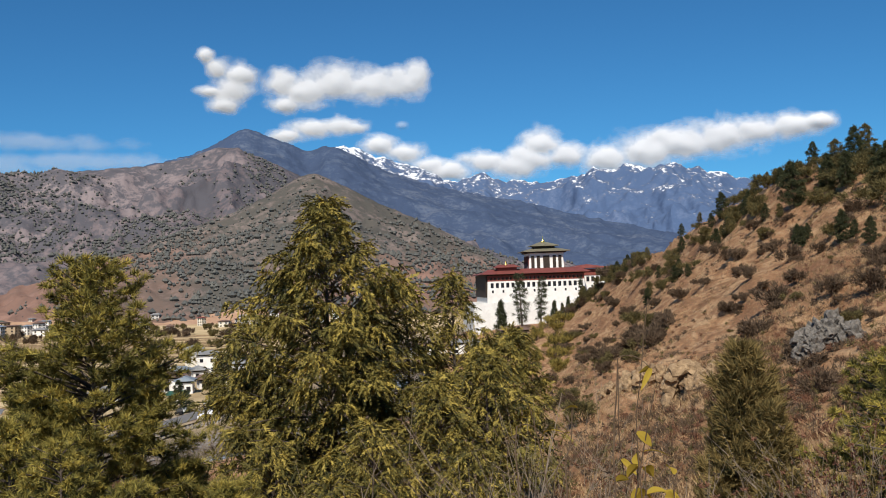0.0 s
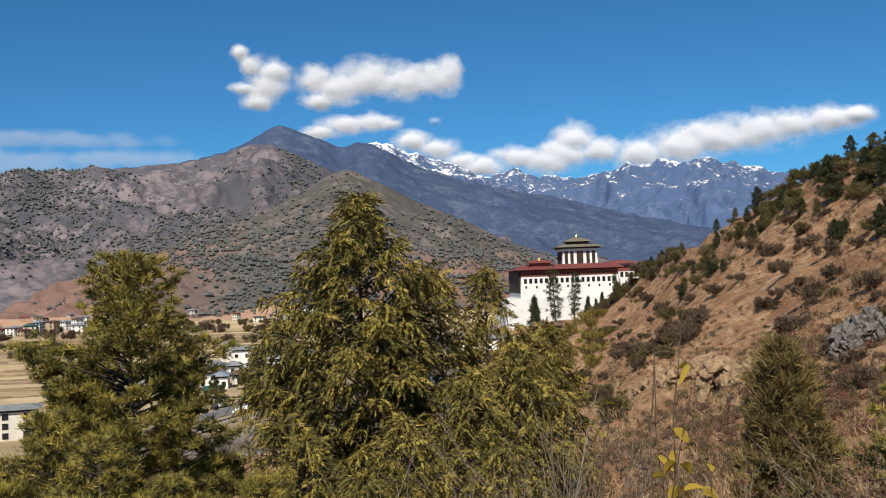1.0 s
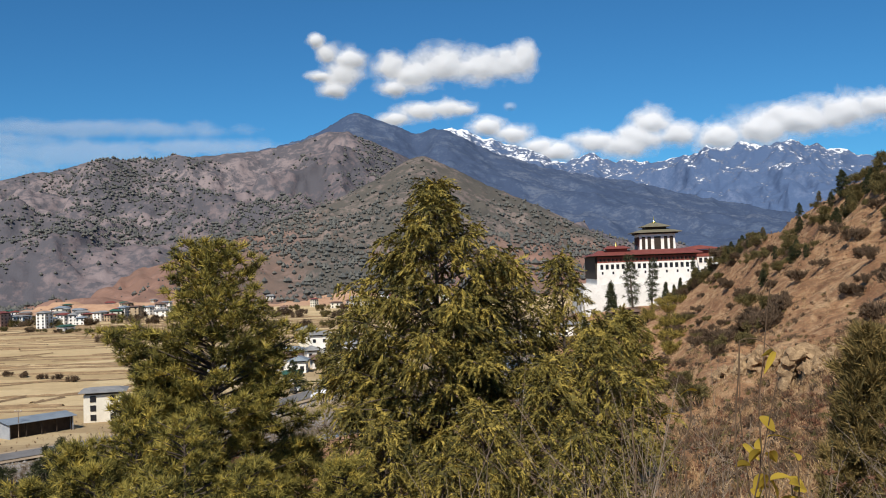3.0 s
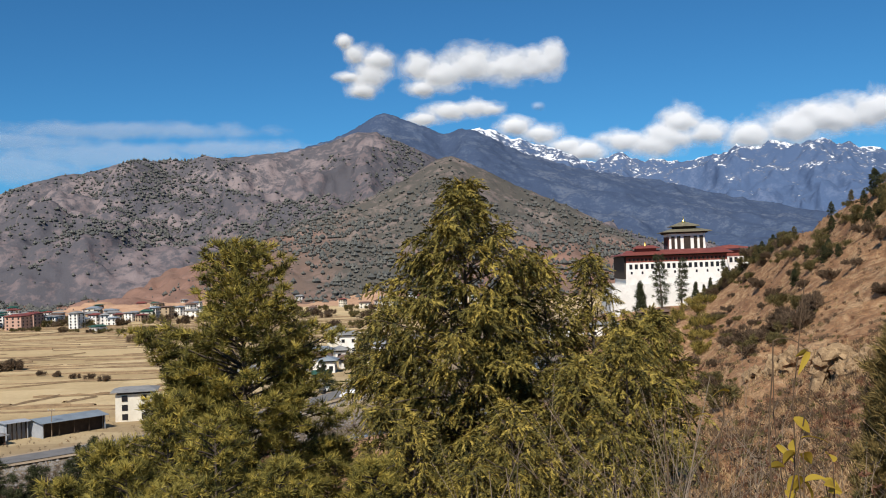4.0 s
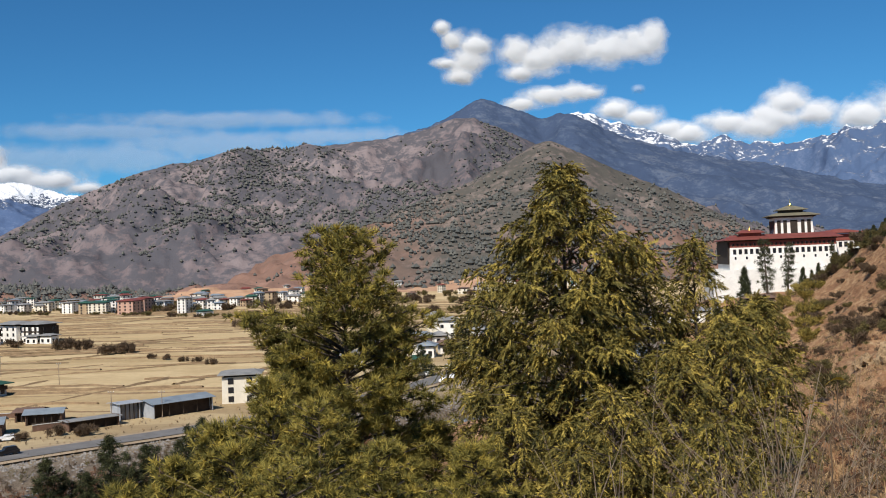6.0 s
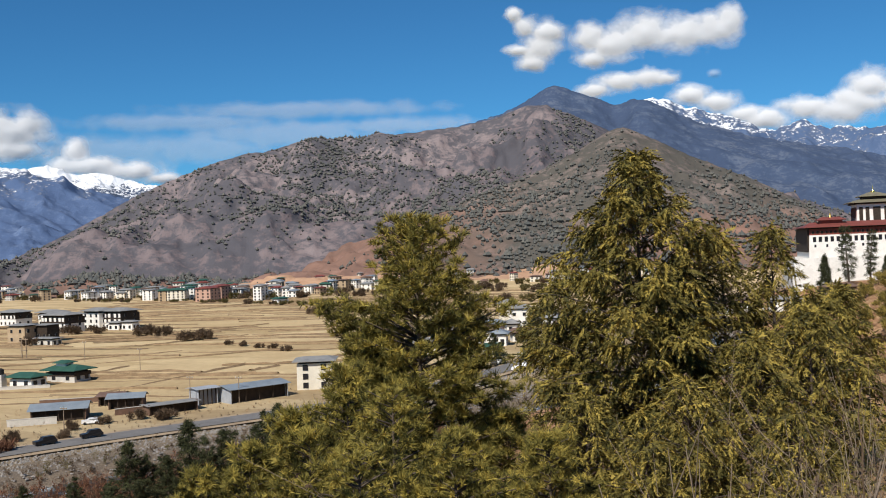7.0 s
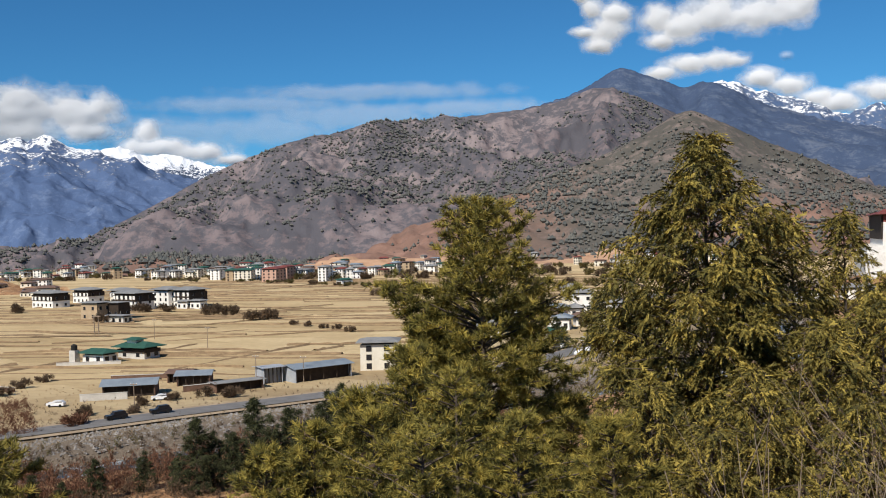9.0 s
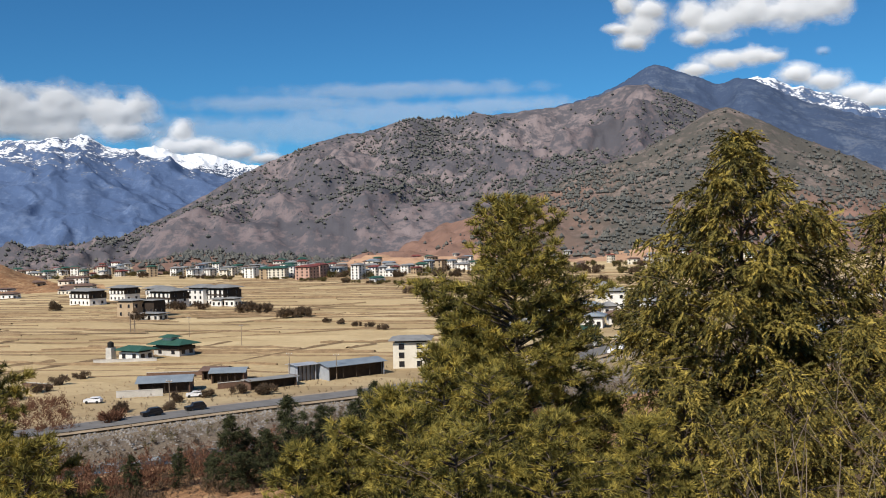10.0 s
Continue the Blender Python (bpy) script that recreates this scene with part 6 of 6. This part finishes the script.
cloud([(-12.95, 12.95, 0.5, 0.35), (-12.3, 12.3, 0.55, 0.5), (-11.1, 11.9, 0.9, 0.5), (-11.6, 11.1, 1.0, 0.8), (-12.7, 11.05, 0.7, 0.28), (-11.9, 10.3, 0.75, 0.4)], M_CLOUD, "small ragged white cloud", 1)
cloud([(-8.7, 11.45, 0.8, 0.7), (-8.7, 10.3, 0.8, 0.4), (-7.4, 11.0, 1.3, 0.8), (-5.8, 11.45, 1.5, 0.95), (-4.0, 11.3, 1.6, 0.85), (-2.2, 11.35, 1.3, 0.85), (-1.2, 11.75, 0.7, 0.8)], M_CLOUD, "long white cumulus cloud", 2)
cloud([(-8.5, 8.6, 0.9, 0.32), (-7.2, 9.0, 1.2, 0.45), (-5.8, 9.15, 1.2, 0.45), (-4.8, 9.0, 0.7, 0.28)], M_CLOUD, "thin white cloud above the summit", 3, 12)
cloud([(-2.1, 9.05, 0.32, 0.2)], M_WISP, "tiny wisp of white cloud", 4, 20)
cloud([(-3.4, 8.0, 0.9, 0.5), (-2.0, 7.5, 1.0, 0.5), (-0.6, 6.8, 0.9, 0.4), (0.5, 6.4, 1.2, 0.5), (2.5, 6.9, 1.3, 0.5), (4.3, 6.6, 1.3, 0.7), (5.7, 7.7, 1.0, 0.75), (5.0, 6.9, 1.4, 0.8), (7.2, 7.0, 1.2, 0.6),
       (9.3, 6.7, 1.5, 0.7), (11.4, 7.0, 1.6, 0.85), (13.6, 7.4, 1.7, 0.85), (15.6, 7.6, 1.6, 0.8), (17.4, 7.7, 1.5, 0.75), (19.2, 7.8, 1.3, 0.6), (20.6, 7.95, 1.0, 0.35)], M_CLOUD, "long bank of white cloud over the snowy ridge", 5, 18)
cloud([(-44.5, 7.1, 3.4, 1.0), (-40.6, 7.0, 1.8, 0.8), (-56, 7.0, 4, 1.2), (-50, 7.3, 3, 1.1), (-46.2, 7.6, 2.2, 1.0), (-43.6, 7.5, 1.9, 1.0), (-41.2, 7.3, 1.6, 0.9), (-39.6, 7.4, 0.9, 0.75), (-44, 6.2, 2.5, 0.6), (-40.2, 6.2, 1.5, 0.5), (-37.1, 6.1, 0.6, 0.6), (-36.6, 5.3, 1.6, 0.5), (-34.4, 5.0, 1.5, 0.45), (-32.9, 4.6, 0.9, 0.3)],
      M_CLOUD, "broad white cloud over the snow mountain", 6, 18)
cloud([(-36, 6.0, 4, 0.8), (-31, 6.2, 4, 0.7), (-26, 6.9, 5, 0.6), (-20, 7.2, 4, 0.4), (-25, 8.2, 6, 0.4), (-32, 7.6, 5, 0.4)], M_WISP, "thin veil of high cloud over the ridge", 7, 5, 4850)


# ---- foreground plants ----
near_tree(15.9, -4.4, 13, 0.62, 501, "upright brown-green juniper bush beside the viewpoint", "juniper", 150, 26, 0.13, 20)
near_tree(17.5, -7.4, 12.5, 0.45, 502, "upright brown-green juniper bush beside the viewpoint", "juniper", 90, 22, 0.12, 18)
near_tree(23.3, -4.0, 11, 0.75, 503, "olive evergreen bush on the near slope", "pine", 110, 0, 0.10, 16, twigs=22.0)
near_tree(24.8, -4.6, 10, 0.8, 504, "olive evergreen bush on the near slope", "pine", 110, 0, 0.09, 16, twigs=22.0)


def twig_tris(rng, base, h, spread, n, thick=0.006):
    """Thin branching twigs that rise from base."""
    paths, radii = [], []
    for i in range(n):
        a, tilt = rng.uniform(0, 6.28), abs(rng.normal(0, spread))
        L = h * rng.uniform(0.6, 1.1)
        s = np.linspace(0, 1, 7)[:, None]
        d = np.array([math.cos(a) * tilt, math.sin(a) * tilt, 1.0])
        p = base + rng.normal(0, 0.1 * h * spread, 3) * [1, 1, 0] + d * L * s + np.cumsum(rng.normal(0, 0.02 * h, (7, 3)), 0) * s
        paths.append(p)
        radii.append((thick, thick * 0.35))
        for j in range(rng.randint(2, 6)):
            k = rng.randint(2, 6)
            dd = unit(d + rng.normal(0, 0.55, 3))
            q = p[k] + dd * L * rng.uniform(0.12, 0.35) * np.linspace(0, 1, 4)[:, None]
            paths.append(q)
            radii.append((thick * 0.6, thick * 0.25))
    return tube_tris(paths, radii, 4), np.concatenate([p[2:] for p in paths])


def twig_bush(az, d, h, spread, n, seed, label, leaves=None, thick=0.006, leaf_n=4, leaf_size=0.05, name="twig_bush"):
    """A leafless bush; leaves: a material for the few dry leaves on it."""
    x, y = polar(az, d)
    rng = np.random.RandomState(seed)
    e = thing(name, pose(x, y, float(height(x, y)) - 0.05), label, "bush")
    if name == "bare_bush":
        for _ in range(int(n * 0.6)):
            part("branch", tri_mesh("branch", twig_tris(rng, np.zeros(3), h, spread * 1.5, 1, thick)[0], M_STALK), None, e)
        return e
    tw, tips = twig_tris(rng, np.zeros(3), h, spread * 1.5, int(n * 0.6), thick)
    part("branchwork", tri_mesh("branchwork", tw, M_STALK), None, e)
    if leaves:
        part("foliage", tri_mesh("foliage", blades(tips, np.tile([0.0, 0.0, 0.3], (len(tips), 1)), rng, leaf_n, leaf_size, leaf_size * 0.25, 0.9), leaves), None, e)
    return e


def tall_for(az, d, el):
    """The height that brings a plant's tip to that rise."""
    x, y = polar(az, d)
    return EYE + d * math.tan(radians(el)) - float(height(x, y))


for i, (az, d, el, sp, n) in enumerate(((19.2, 9.5, -10.0, 0.5, 60), (20.6, 9.0, -9.2, 0.5, 60), (22.2, 9.2, -8.6, 0.5, 60), (23.8, 8.6, -8.4, 0.5, 60), (18.2, 8.6, -11.0, 0.45, 50), (21.4, 7.8, -10.6, 0.45, 50), (25.6, 9, -8, 0.5, 60))):
    twig_bush(az, d, tall_for(az, d, el), sp, n, 520 + i, "brown leafless twiggy bush with withered leaves", M_REDTWIG if i % 2 else M_JUNIPER, 0.004, 9, 0.035)
for i, (az, d, el, sp, n) in enumerate(((3.2, 9, -9.4, 0.35, 22), (5.6, 10, -8.8, 0.35, 26), (7.6, 9, -9.2, 0.35, 26), (1.2, 9, -9.2, 0.4, 20), (9.2, 8, -9.8, 0.35, 22), (-1.0, 8, -9.6, 0.4, 14), (6.4, 14, -7.6, 0.3, 26), (4.6, 15, -7.6, 0.3, 26), (8.6, 15, -8.0, 0.35, 26), (12.6, 10, -11.0, 0.35, 22))):
    twig_bush(az, d, tall_for(az, d, el), sp, n, 540 + i, "tangle of dry grey-brown stems on the near slope", M_TWIG if i % 3 else M_GREENSHRUB, 0.005, 6, 0.045)


def leaf_mesh(L, W, fold=0.25, curl=0.3):
    """One long leaf, folded along its midrib and curling down."""
    bm = bmesh.new()
    rows = []
    for i in range(7):
        t = i / 6
        w = W * math.sin(math.pi * min(1, t * 0.92 + 0.06)) ** 0.8
        z = -curl * L * t * t
        rows.append([bm.verts.new((t * L, s * w / 2, z + fold * abs(s) * w)) for s in (-1, 0, 1)])
    for a, b in zip(rows, rows[1:]):
        for j in (0, 1):
            bm.faces.new((a[j], a[j + 1], b[j + 1], b[j]))
    me = bpy.data.meshes.new("leaf")
    bm.to_mesh(me)
    bm.free()
    me.materials.append(M_YELLOWLEAF)
    return me


LEAF_BROAD, LEAF_LONG = leaf_mesh(0.095, 0.055), leaf_mesh(0.12, 0.03, 0.2, 0.7)
M_SAPSTEM = plain("brown_sapling_stem", (0.06, 0.04, 0.025), (0.15, 0.10, 0.06), 12.0, 0.8)


def stalk(az, d, el, lean, seed, label, leaves=(), nod=0.0, r=0.006, kind=None):
    """A single tall stem; leaves: fractions of its height at which leaves hang."""
    x, y = polar(az, d)
    h = tall_for(az, d, el)
    rng = np.random.RandomState(seed)
    e = thing("dry_stalk", pose(x, y, float(height(x, y)) - 0.05), label, "plant")
    s = np.linspace(0, 1, 14)[:, None]
    p = np.concatenate([lean * h * s ** 1.5, 0.02 * h * np.sin(s * 5 + seed), h * s], 1) + np.cumsum(rng.normal(0, 0.006 * h, (14, 3)), 0) * s
    if nod:
        tip = p[-1] + np.array([[nod * q, 0, 0.5 * abs(nod) * (q - 1.7 * q * q)] for q in np.linspace(0.15, 1, 6)])
        p = np.concatenate([p, tip])
    part("stem", tri_mesh("stem", tube_tris([p], [(r, r * 0.4)], 6), M_SAPSTEM), None, e)
    for f in leaves:
        k = p[min(len(p) - 1, int(f * (len(p) - 1)))]
        put("leaf", kind or LEAF_LONG, e, Matrix.Translation(k) @ pose(0, 0, 0, rng.uniform(-60, 60), rng.uniform(-50, 60), rng.uniform(0, 360)))
    return e


stalk(8.1, 5.0, -3.7, 0.05, 601, "tall dry stem with a drooping yellow leaf", (1.0, 1.0), 0.16)
stalk(9.6, 5.2, -2.2, 0.10, 602, "tall thin dry stem with few twigs", ())
stalk(10.6, 5.4, -4.2, -0.06, 603, "tall thin dry stem with few twigs", (0.8,))
stalk(4.6, 5.5, -6.6, -0.10, 604, "dark dry stem with a nodding withered leaf", (1.0,), 0.14)
stalk(5.8, 5.5, -7.2, 0.04, 605, "dark dry stem with a yellow leaf", (1.0,), 0.03)
stalk(3.4, 5.5, -8.2, 0.12, 606, "dark dry stem on the near slope", ())
stalk(8.2, 5.0, -5.6, 0.12, 607, "thin dry stem on the near slope", (0.9,))
stalk(7.0, 5.0, -6.8, -0.1, 608, "thin dry stem on the near slope", ())
for i, (az, el) in enumerate(((10.6, -9.2), (11.2, -8.4), (11.8, -9.8), (10.9, -10.6), (11.6, -11.2), (12.3, -10.9))):
    stalk(az, 5.0 + 0.1 * i, el, 0.04 * (-1) ** i, 620 + i, "sapling shoot with broad yellow-green leaves", (0.8, 0.84, 0.87, 0.9, 0.93, 0.96, 1.0), 0.0, 0.007, LEAF_BROAD)
for i, (az, d, el) in enumerate(((-1.4, 7, -9.6), (0.4, 7, -9.0), (-2.6, 7.5, -10.4), (1.8, 7, -10.0))):
    twig_bush(az, d, tall_for(az, d, el), 0.5, 5, 640 + i, "pale bare branching twigs on the near slope", None, 0.008, name="bare_bush")
